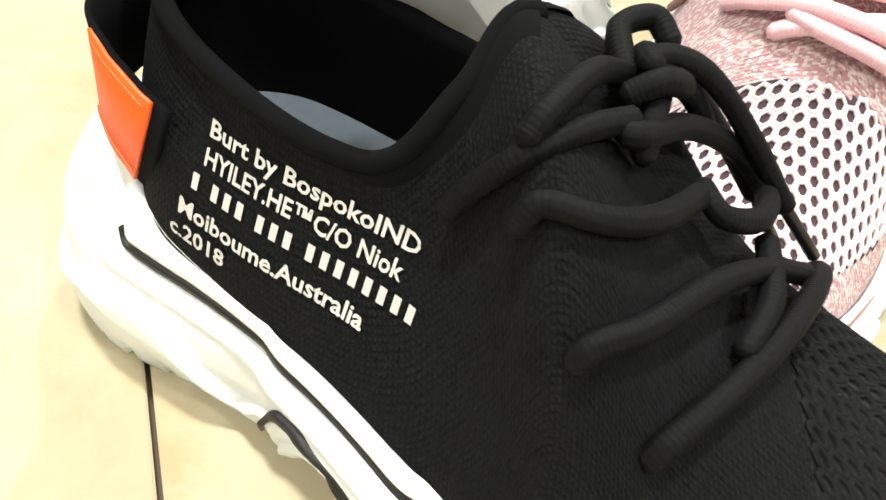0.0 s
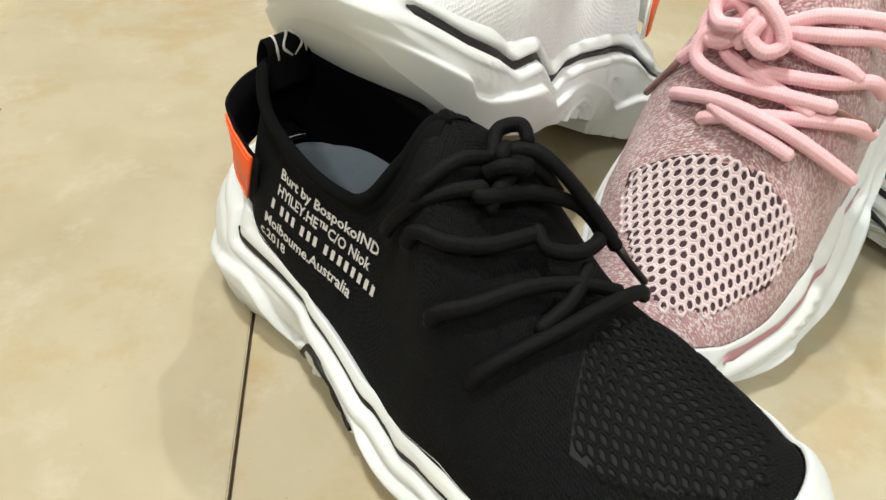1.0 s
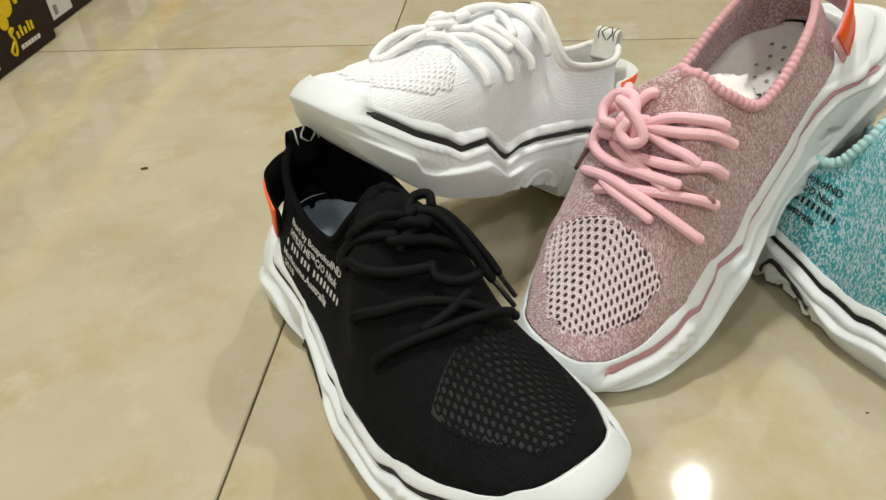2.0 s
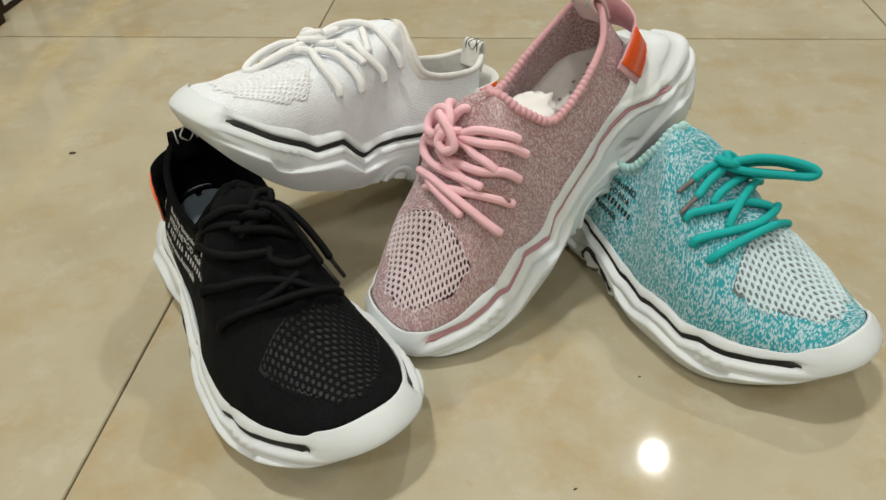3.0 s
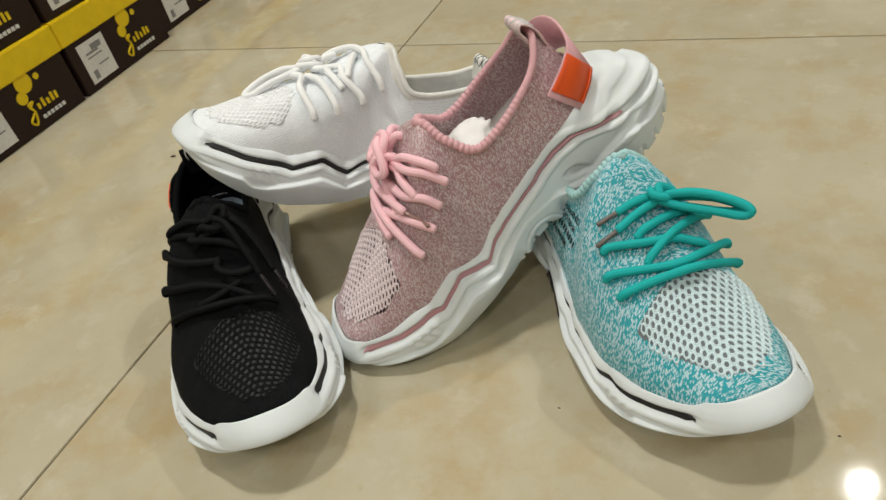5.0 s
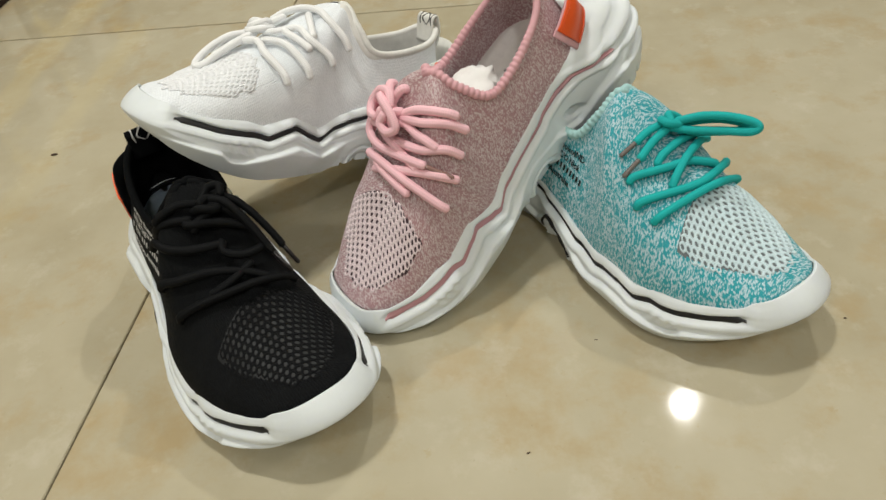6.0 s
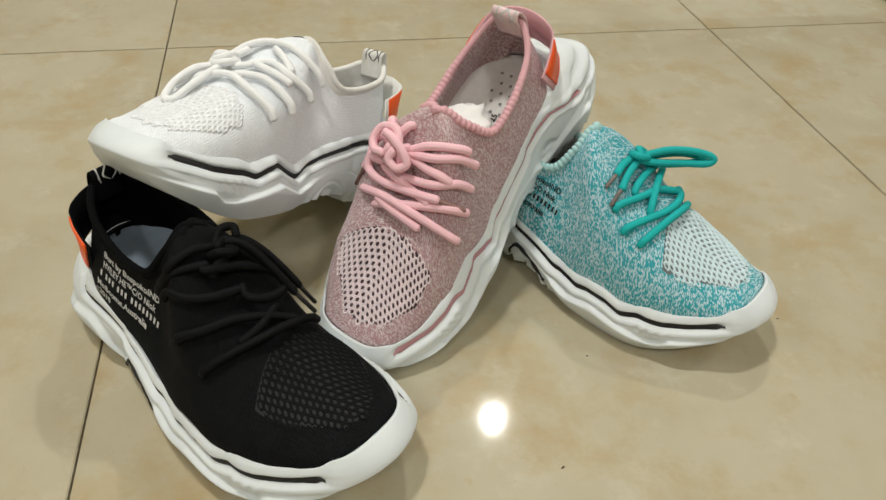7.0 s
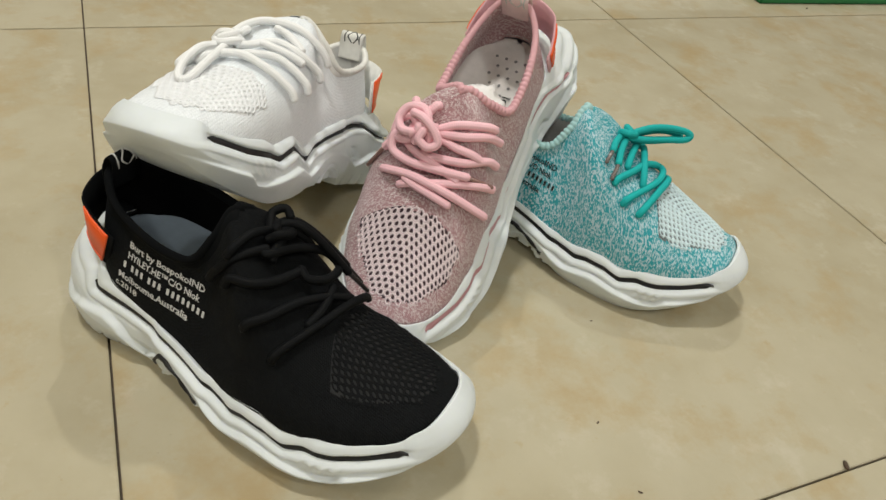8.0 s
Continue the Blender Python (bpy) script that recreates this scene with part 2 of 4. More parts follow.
def bm_mesh(name, bm, mat, smooth=False):
    me = bpy.data.meshes.new(name)
    bm.to_mesh(me)
    bm.free()
    me.materials.append(MAT[mat] if isinstance(mat, str) else mat)
    me.polygons.foreach_set("use_smooth", [smooth] * len(me.polygons))
    return me


def spline(table, t):
    """Catmull-Rom through the rows of table at the parameter t (row numbers)."""
    p = np.asarray(table, float)
    other = MEDIAL if table is LATERAL else LATERAL if table is MEDIAL else None
    if other is None:
        p = np.vstack([2 * p[0] - p[1], p, 2 * p[-1] - p[-2]])
    else:  # each side of the shoe goes on smoothly into the other at heel and toe
        p = np.vstack([other[1], p, other[-2]])
    t = np.clip(np.asarray(t, float), 0, len(p) - 3 - 1e-9)
    i = t.astype(int)
    f = (t - i)[:, None]
    a, b, c, d = p[i], p[i + 1], p[i + 2], p[i + 3]
    return 0.5 * (2 * b + (c - a) * f + (2 * a - 5 * b + 4 * c - d) * f**2 + (3 * b - a - 3 * c + d) * f**3)


def smooth_path(points, n):
    return spline(points, np.linspace(0, len(points) - 1, n))


def tube(path, radius, sides=8, closed=False, start=0.0, flat=1.0, ends=True):
    """Verts, faces and uvs (metres along, turns round) of a cord along a path; radius may vary."""
    path = np.asarray(path, float)
    n = len(path)
    r = np.broadcast_to(np.asarray(radius, float), (n,)).copy()
    tan = np.gradient(path, axis=0)
    if closed:
        tan = np.roll(path, -1, 0) - np.roll(path, 1, 0)
    tan /= np.linalg.norm(tan, axis=1, keepdims=True) + 1e-12
    up = np.cross(tan[0], (0.3, 0.5, 0.8))
    ups = []
    for k in range(n):
        up = up - tan[k] * (up @ tan[k])
        up = up / (np.linalg.norm(up) + 1e-12)
        ups.append(up)
    ups = np.array(ups)
    side = np.cross(tan, ups)
    if not closed and ends:
        extra = lambda q, t, rr, s: (q + s * t * rr * 0.6)[None]
        path = np.vstack([extra(path[0], tan[0], r[0], -1), path, extra(path[-1], tan[-1], r[-1], 1)])
        ups, side = np.vstack([ups[:1], ups, ups[-1:]]), np.vstack([side[:1], side, side[-1:]])
        r = np.r_[r[0] * 0.45, r, r[-1] * 0.45]
        n += 2
    along = start + np.r_[0, np.cumsum(np.linalg.norm(np.diff(path, axis=0), axis=1))]
    ang = np.linspace(0, 2 * math.pi, sides, endpoint=False)
    v = path[:, None] + r[:, None, None] * (np.cos(ang)[None, :, None] * ups[:, None] + flat * np.sin(ang)[None, :, None] * side[:, None])
    uv = np.stack(np.broadcast_arrays(along[:, None], (ang / (2 * math.pi))[None]), -1)
    faces = []
    for k in range(n if closed else n - 1):
        a, b = k * sides, ((k + 1) % n) * sides
        faces += [(a + j, a + (j + 1) % sides, b + (j + 1) % sides, b + j) for j in range(sides)]
    if not closed:
        faces += [tuple(range(sides))[::-1], tuple(range((n - 1) * sides, n * sides))]
    return v.reshape(-1, 3), faces, uv.reshape(-1, 2)


def grid_faces(rows, cols, base=0, flip=False, wrap=False):
    out = []
    for i in range(rows - 1):
        for j in range(cols if wrap else cols - 1):
            q = (base + i * cols + j, base + i * cols + (j + 1) % cols, base + (i + 1) * cols + (j + 1) % cols, base + (i + 1) * cols + j)
            out.append(q[::-1] if flip else q)
    return out


# ---- the sneaker's form: x from heel to toe, lateral side at -y, metres ----
# each row: outline x, y; edge of the upper x, y; rim or ridge of the upper x, y, z
LATERAL = [
    (-0.034, 0, 0.006, 0, 0.0105, 0, 0.112),
    (-0.021, -0.0270, 0.011, -0.0185, 0.0135, -0.011, 0.111),
    (0.004, -0.0435, 0.028, -0.035, 0.027, -0.021, 0.102),
    (0.052, -0.0465, 0.056, -0.0400, 0.05, -0.0265, 0.0955),
    (0.085, -0.0510, 0.086, -0.0430, 0.075, -0.028, 0.0915),
    (0.113, -0.0580, 0.112, -0.0485, 0.0895, -0.0265, 0.0945),
    (0.136, -0.0640, 0.132, -0.054, 0.098, -0.017, 0.11),
    (0.153, -0.066, 0.148, -0.0575, 0.104, 0, 0.1225),
    (0.18, -0.067, 0.174, -0.059, 0.137, 0, 0.099),
    (0.207, -0.0635, 0.201, -0.0545, 0.172, -0.001, 0.0815),
    (0.232, -0.051, 0.226, -0.0435, 0.204, -0.001, 0.0665),
    (0.2560, -0.0300, 0.2462, -0.0250, 0.2375, 0, 0.0556),
    (0.2655, 0.002, 0.2505, 0.001, 0.2500, 0.001, 0.0512),
]
MEDIAL = [
    (-0.034, 0, 0.006, 0, 0.0105, 0, 0.112),
    (-0.034, 0.0310, 0.011, 0.0175, 0.0135, 0.011, 0.111),
    (-0.001, 0.0470, 0.028, 0.030, 0.027, 0.021, 0.102),
    (0.05, 0.0425, 0.056, 0.033, 0.05, 0.0265, 0.0955),
    (0.085, 0.042, 0.086, 0.035, 0.075, 0.028, 0.0915),
    (0.113, 0.044, 0.112, 0.0355, 0.0895, 0.0265, 0.0945),
    (0.136, 0.047, 0.132, 0.037, 0.098, 0.017, 0.11),
    (0.153, 0.051, 0.148, 0.0385, 0.104, 0, 0.1225),
    (0.18, 0.0535, 0.174, 0.04, 0.137, 0, 0.099),
    (0.207, 0.0535, 0.201, 0.0405, 0.172, -0.001, 0.0815),
    (0.232, 0.0475, 0.226, 0.0365, 0.204, -0.001, 0.0665),
    (0.2560, 0.0318, 0.2466, 0.0230, 0.2375, 0, 0.0556),
    (0.2655, 0.002, 0.2505, 0.001, 0.2500, 0.001, 0.0512),
]
# height of the sole's upper edge, of the painted stripe and of the ledge below it, by x
TOP_L = [(-0.021, 0.074), (0.006, 0.070), (0.02, 0.059), (0.035, 0.053), (0.045, 0.0505), (0.06, 0.0470), (0.085, 0.042), (0.11, 0.0370), (0.131, 0.0345), (0.146, 0.040), (0.160, 0.043), (0.176, 0.0375), (0.188, 0.0375), (0.197, 0.0415), (0.213, 0.0405), (0.232, 0.0440), (0.2400, 0.0460), (0.2440, 0.0510), (0.27, 0.0522)]
TOP_M = [(-0.021, 0.074), (0.006, 0.070), (0.02, 0.0615), (0.05, 0.0590), (0.08, 0.0545), (0.105, 0.0490), (0.122, 0.0430), (0.1365, 0.0355), (0.148, 0.0395), (0.160, 0.0450), (0.172, 0.0420), (0.184, 0.0385), (0.197, 0.0425), (0.22, 0.0435), (0.2400, 0.0468), (0.2440, 0.0510), (0.27, 0.0522)]
STRIPE_L = [(-0.021, 0.056), (-0.004, 0.053), (0.012, 0.042), (0.04, 0.0405), (0.057, 0.0390), (0.081, 0.0355), (0.107, 0.0310), (0.118, 0.0285), (0.131, 0.0275), (0.142, 0.0270), (0.152, 0.0300), (0.168, 0.0305), (0.182, 0.0265), (0.196, 0.0310), (0.213, 0.0315), (0.232, 0.0350), (0.249, 0.0400)]
STRIPE_M = [(-0.021, 0.038), (-0.004, 0.0405), (0.012, 0.0430), (0.03, 0.0500), (0.05, 0.0500), (0.08, 0.0455), (0.11, 0.0395), (0.125, 0.0335), (0.1365, 0.0265), (0.146, 0.0300), (0.160, 0.0365), (0.172, 0.0335), (0.183, 0.0300), (0.195, 0.0330), (0.22, 0.0360), (0.249, 0.0425)]
LEDGE_L = [(-0.01, 0.022), (0.01, 0.029), (0.03, 0.0315), (0.042, 0.027), (0.06, 0.011), (0.072, 0.020), (0.09, 0.026), (0.11, 0.022), (0.135, 0.0165), (0.159, 0.0225), (0.181, 0.0190), (0.204, 0.0155), (0.213, 0.0165), (0.219, 0.0225), (0.235, 0.0255), (0.25, 0.0285), (0.27, 0.032)]
LEDGE_M = [(-0.01, 0.022), (0.01, 0.029), (0.03, 0.0260), (0.05, 0.018), (0.07, 0.028), (0.10, 0.0300), (0.12, 0.0240), (0.137, 0.0165), (0.160, 0.0250), (0.183, 0.0200), (0.204, 0.0160), (0.213, 0.0170), (0.219, 0.0230), (0.235, 0.0265), (0.25, 0.0295), (0.27, 0.032)]


def level(table, x):
    t = np.asarray(table)
    fine = np.interp(x, t[:, 0], t[:, 1])
    soft = 0.5 * fine + 0.25 * (np.interp(x - 0.0018, t[:, 0], t[:, 1]) + np.interp(x + 0.0018, t[:, 0], t[:, 1]))
    return soft


SIDES = {-1: (LATERAL, TOP_L, STRIPE_L, LEDGE_L), 1: (MEDIAL, TOP_M, STRIPE_M, LEDGE_M)}


def sole_bottom(x):
    """The underside: toe spring, heel lift and the hollow under the arch."""
    x = np.asarray(x, float)
    toe = 0.029 * np.clip((x - 0.180) / 0.086, 0, None) ** 1.6
    heel = 0.014 * np.clip((0.012 - x) / 0.045, 0, None) ** 2
    hollow = 0.009 / (1 + np.exp(-(x - 0.069) / 0.0012)) / (1 + np.exp((x - 0.120) / 0.004))
    return toe + heel + hollow


ROWS = 76


def sole_side(sign, k):
    """Points of the sole's wall for the parameters k: array (len(k), ROWS, 3), with the outward normals in plan."""
    table, top, stripe, ledge = SIDES[sign]
    c = spline(table, k)
    ox, oy, px, py = c[:, 0], c[:, 1], c[:, 2], c[:, 3]
    d = np.gradient(np.stack([ox, oy], 1), axis=0)
    out = np.stack([d[:, 1], -d[:, 0]], 1) * (1 if sign < 0 else -1)
    out[0], out[-1] = (-1, 0), (1, 0.0)
    out /= np.linalg.norm(out, axis=1, keepdims=True) + 1e-12
    zb, zt = sole_bottom(ox), level(top, px)
    v = np.linspace(0, 1, ROWS)
    z = zb[:, None] + (zt - zb)[:, None] * np.clip(v / 0.95, 0, 1)[None]
    # the wall: tucked in below, fullest at a third, leaning in to the edge of the upper
    high = (0.42 - 0.04 * np.clip((0.03 - ox) / 0.04, 0, 1))[:, None]
    lean = np.clip((v[None] - high) / (0.95 - high), 0, 1) ** 1.7
    x = ox[:, None] + (px - ox)[:, None] * lean * 0.86
    y = oy[:, None] + (py - oy)[:, None] * lean * 0.86
    hx = ox[:, None]
    tuck = -(0.0095 - 0.0045 * np.clip((0.05 - hx) / 0.03, 0, 1)) * np.clip((0.44 - v[None]) / 0.44, 0, 1) ** 1.3
    zl, zs = level(ledge, ox)[:, None], level(stripe, ox)[:, None]
    body = np.clip((0.260 - hx) / 0.022, 0, 1)
    arch = np.exp(-((hx - 0.095) / 0.024) ** 8)
    rel = tuck * (1 - 0.95 * arch) + (0.0046 / (1 + np.exp((z - zl) / 0.0004)) - 0.0026) * np.clip((0.262 - hx) / 0.030, 0, 1) * (1 - 0.8 * arch)
    rel += -0.0030 * np.exp(-((z - zs) / 0.0021) ** 4) * body * np.clip((0.252 - hx) / 0.004, 0, 1)
    rel += 0.0016 * np.exp(-((z - zs - 0.0056) / 0.0028) ** 4) * body
    rel += 0.0016 * np.exp(-((z - zs + 0.0046) / 0.0020) ** 4) * body
    # slanting slats in front of the ball
    slat = np.exp(-((hx - 0.205) / 0.013) ** 6) * np.exp(-((z - (zl + zs) / 2 - 0.0005) / 0.0044) ** 6)
    rel += 0.0005 * np.sin((hx - 0.6 * z) * 2 * math.pi / 0.0068) * slat
    # nested loops round the sunk panel of the arch
    ring = np.hypot((hx - 0.095) / 0.021, np.clip(z - 0.004, 0, None) / 0.0195)
    rel += -0.0026 / (1 + np.exp((ring - 0.62) / 0.02)) - 0.0014 / (1 + np.exp((ring - 0.95) / 0.02))
    rel += 0.0012 * np.exp(-((ring - 0.80) / 0.06) ** 4)
    # a sunk triangle behind the arch and sweeping ridges round the heel
    inner = 1.0 if sign > 0 else 0.0
    tri = np.clip(1 - np.abs(hx - 0.050 - (z - 0.028) * 0.6) / 0.0075, 0, 1) * np.clip(1 - np.abs(z - 0.028) / 0.0065, 0, 1)
    rel += -0.0030 * np.clip(tri * 3.5, 0, 1) * inner
    back = np.clip((0.022 - hx) / 0.014, 0, 1)
    for zc, amp in ((0.0330, 0.0018), (0.0440, 0.0020), (0.0550, 0.0016)):
        rel += amp * (0.15 + 0.85 * inner) * np.exp(-((z - zc + 0.25 * np.clip(hx + 0.02, 0, None)) / 0.0034) ** 4) * back
    # a crease sweeping down the outer side of the heel
    crease = 0.036 - 0.42 * np.clip(hx + 0.012, 0, None)
    rel += 0.0016 / (1 + np.exp(-(z - crease) / 0.0006)) * (1 - inner) * np.clip((0.062 - hx) / 0.01, 0, 1) * np.clip((hx + 0.030) / 0.02, 0, 1) * np.clip((zs - 0.004 - z) / 0.006, 0, 1)
    tread = (np.abs(((hx / 0.0135) % 1) - 0.5) < 0.09) * (v[None] < 0.16) * (hx < 0.12)
    z = z + 0.0016 * tread * (v[None] < 0.05)
    rel += -0.0012 * tread
    x, y = x + out[:, :1] * rel, y + out[:, 1:] * rel
    # the lip rolls over on to the upper
    roll = np.clip((v - 0.95) / 0.05, 0, 1)
    x, y = x + (px[:, None] - x) * roll[None], y + (py[:, None] - y) * roll[None]
    z = z - 0.0012 * roll[None] ** 2
    return np.stack([x, y, z], -1), out


def sole_mesh():
    k = np.r_[np.linspace(0, 2, 70), np.linspace(2, 11, 290)[1:], np.linspace(11, 12, 40)[1:]]
    a, _ = sole_side(-1, k)
    b, _ = sole_side(1, k)
    ring = np.concatenate([a, b[-2:0:-1]])
    n = len(ring)
    verts = ring.reshape(-1, 3)
    faces = grid_faces(n, ROWS, 0, True)
    faces += [((n - 1) * ROWS + j, (n - 1) * ROWS + j + 1, j + 1, j)[::-1] for j in range(ROWS - 1)]
    # underside: strips between the two walls
    m = len(k)
    for i in range(m - 1):
        l0, l1 = i * ROWS, (i + 1) * ROWS
        r0 = 0 if i == 0 else (n - i) * ROWS
        r1 = (m - 1) * ROWS if i + 1 == m - 1 else (n - i - 1) * ROWS
        f = [l0, r0, r1, l1]
        f = [q for j, q in enumerate(f) if q not in f[:j]]
        faces.append(tuple(f))
    return mesh_of("sole", verts, faces, None, ["foam"])


def stripe_data(sign, x0, x1, half, table, lift=0.0007, n=220, taper=True):
    """A painted band lying in its groove on the sole's wall, between two places along the shoe."""
    k = np.linspace(0.02, 11.98, 900)
    wall, out = sole_side(sign, k)
    outline = spline(SIDES[sign][0], k)[:, 0]
    keep = (outline >= x0) & (outline <= x1)
    wall, out, xs = wall[keep], out[keep], outline[keep]
    zs = level(table, xs) if not callable(table) else table(xs)
    if callable(half):
        half = half(xs)
    h = half * (np.clip((x1 - xs) / 0.004, 0.35, 1) * np.clip((xs - x0) / 0.012, 0.2, 1) if taper else 1.0) * np.ones(len(xs))
    lift = (lift(xs) if callable(lift) else lift * np.ones(len(xs)))[:, None]
    rows = []
    for f, up in ((-1.0, -0.0008), (-0.75, lift), (0.0, lift * 1.1), (0.75, lift), (1.0, -0.0008)):
        z = zs + h * f
        p = np.array([[np.interp(zz, w[:, 2], w[:, i]) for i in range(3)] for w, zz in zip(wall, z)])
        p[:, :2] += out * up
        rows.append(p)
    pts = np.stack(rows, 1)
    return pts.reshape(-1, 3), grid_faces(len(xs), 5, 0, sign < 0)


NV = 44


def upper_lines(sign, k, extra=0.0):
    """Lines of the upper from the sole's edge to the rim or ridge: array (len(k), NV, 3)."""
    table, top, _, _ = SIDES[sign]
    c = spline(table, k)
    p = np.stack([c[:, 2], c[:, 3], level(top, c[:, 2]) - 0.0035], 1)
    r = c[:, 4:7]
    closed = np.clip((np.asarray(k) - 5.2) / 1.8, 0, 1)[:, None]
    closed = closed * closed * (3 - 2 * closed)
    dz = (r[:, 2:] - p[:, 2:])
    dy = (r[:, 1:2] - p[:, 1:2])
    e = np.array([0, 0, 1.0])
    span = r - p
    heelish = np.clip((1.5 - np.asarray(k)) / 1.5, 0, 1)[:, None]
    b1 = p + e * dz * (0.42 + 0.12 * closed) + np.array([0, 1, 0]) * dy * 0.02 - np.array([1, 0, 0]) * heelish * 0.004
    wall2 = r - e * dz * 0.33 - np.array([0, 1, 0]) * dy * 0.04 - np.array([1, 0, 0]) * heelish * 0.004
    dome2 = r - np.array([0, 1, 0]) * dy * 0.56 + np.array([1, 0, 0]) * span[:, :1] * -0.3
    b2 = wall2 * (1 - closed) + dome2 * closed
    v = np.linspace(0, 1, NV)[None, :, None]
    p, b1, b2, r = (q[:, None] for q in (p, b1, b2, r))
    return (1 - v) ** 3 * p + 3 * v * (1 - v) ** 2 * b1 + 3 * v * v * (1 - v) * b2 + v**3 * r


K_UP = np.r_[np.linspace(0, 2, 26), np.linspace(2, 7, 70)[1:], np.linspace(7, 12, 90)[1:]]
UP = {s: upper_lines(s, K_UP) for s in (-1, 1)}


def normals_of(g, flip):
    n = np.cross(np.gradient(g, axis=0), np.gradient(g, axis=1))
    n /= np.linalg.norm(n, axis=-1, keepdims=True) + 1e-12
    return -n if flip else n


NRM = {}
for s_ in (-1, 1):
    n_ = normals_of(UP[s_], False)
    away = np.stack([0 * UP[s_][..., 0], UP[s_][..., 1], UP[s_][..., 2] - 0.03], -1)
    n_ = n_ * np.sign((n_ * away).sum(-1, keepdims=True) + 1e-9)
    n_[:2], n_[-1:] = n_[2:3], n_[-2:-1]
    NRM[s_] = n_


WINDOW = [(0.179, -0.013), (0.1775, 0.012), (0.189, 0.0340), (0.212, 0.0335), (0.232, 0.021), (0.240, 0.004), (0.237, -0.011), (0.214, -0.032), (0.194, -0.0420)]


def in_window(x, y):
    """Whether a place of the upper, seen from above, lies in the open-mesh window over the toes."""
    inside = False
    for (x0, y0), (x1, y1) in zip(WINDOW, WINDOW[1:] + WINDOW[:1]):
        if (y0 > y) != (y1 > y) and x < (x1 - x0) * (y - y0) / (y1 - y0) + x0:
            inside = not inside
    return inside


def arc_from_ridge(sign):
    g = UP[sign]
    step = np.linalg.norm(np.diff(g, axis=1), axis=-1)
    total = step.sum(1, keepdims=True)
    return total - np.concatenate([np.zeros((len(g), 1)), np.cumsum(step, 1)], 1)


ARC = {s: arc_from_ridge(s) for s in (-1, 1)}
RIDGE_X = spline(LATERAL, K_UP)[:, 4]


def on_upper(x, a, h=0.0):
    """A point of the upper: x along the ridge, a metres down from it (lateral negative), h proud of the surface."""
    s = -1 if a < 0 else 1
    i = np.interp(x, RIDGE_X, np.arange(len(RIDGE_X)))
    i0 = min(int(i), len(RIDGE_X) - 2)
    f = i - i0
    got = []
    for line in (i0, i0 + 1):
        arc = ARC[s][line][::-1]
        j = np.interp(abs(a), arc, np.arange(NV))
        j0 = min(int(j), NV - 2)
        e = j - j0
        g, nn = UP[s][line][::-1], NRM[s][line][::-1]
        got.append((g[j0] * (1 - e) + g[j0 + 1] * e, nn[j0] * (1 - e) + nn[j0 + 1] * e))
    p = got[0][0] * (1 - f) + got[1][0] * f
    nrm = got[0][1] * (1 - f) + got[1][1] * f
    if abs(a) < 0.006:
        w = abs(a) / 0.006
        nrm = nrm * np.array([1, w, 1])
    return p + nrm / (np.linalg.norm(nrm) + 1e-9) * h


def upper_mesh(knit, lining):
    verts, faces, uvs, fm = [], [], [], []
    base = 0
    for s in (-1, 1):
        g, arc = UP[s], ARC[s]
        along = np.cumsum(np.r_[0, np.linalg.norm(np.diff(g[:, NV // 2], axis=0), axis=1)])
        uv = np.stack([np.broadcast_to(along[:, None], arc.shape), arc * s], -1)
        fs = grid_faces(len(g), NV, base, s > 0)
        idx = np.arange(len(fs))
        li, vi = idx // (NV - 1), idx % (NV - 1)
        mid = (g[li, vi] + g[np.minimum(li + 1, len(g) - 1), vi + 1]) / 2
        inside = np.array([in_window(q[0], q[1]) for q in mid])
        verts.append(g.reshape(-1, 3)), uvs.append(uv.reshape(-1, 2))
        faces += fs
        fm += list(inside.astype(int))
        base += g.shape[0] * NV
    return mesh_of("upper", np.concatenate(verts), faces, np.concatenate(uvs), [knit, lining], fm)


def lining_mesh(mat):
    verts, faces, base, uvs = [], [], 0, []
    for s in (-1, 1):
        keep = K_UP <= 9.0
        g = (UP[s] - NRM[s] * 0.0024)[keep]
        verts.append(g.reshape(-1, 3))
        uvs.append(np.stack([g[..., 0], g[..., 2]], -1).reshape(-1, 2))
        faces += grid_faces(len(g), NV, base, s < 0)
        base += g.shape[0] * NV
    return mesh_of("lining", np.concatenate(verts), faces, np.concatenate(uvs), [mat])


def insole_mesh(mat):
    k = np.linspace(0.15, 9, 60)
    a, b = upper_lines(-1, k)[:, 4], upper_lines(1, k)[:, 4]
    a, b = a * [1, 0.93, 1], b * [1, 0.93, 1]
    t = np.linspace(0, 1, 15)[None, :, None]
    g = a[:, None] * (1 - t) + b[:, None] * t
    z = np.interp(g[..., 0], [0, 0.05, 0.12, 0.2], [0.060, 0.055, 0.044, 0.038])
    g[..., 2] = z + 0.004 * (2 * t[..., 0] - 1) ** 4
    return mesh_of("insole", g.reshape(-1, 3), grid_faces(60, 15, 0), np.stack([g[..., 0], g[..., 1]], -1).reshape(-1, 2), [mat])


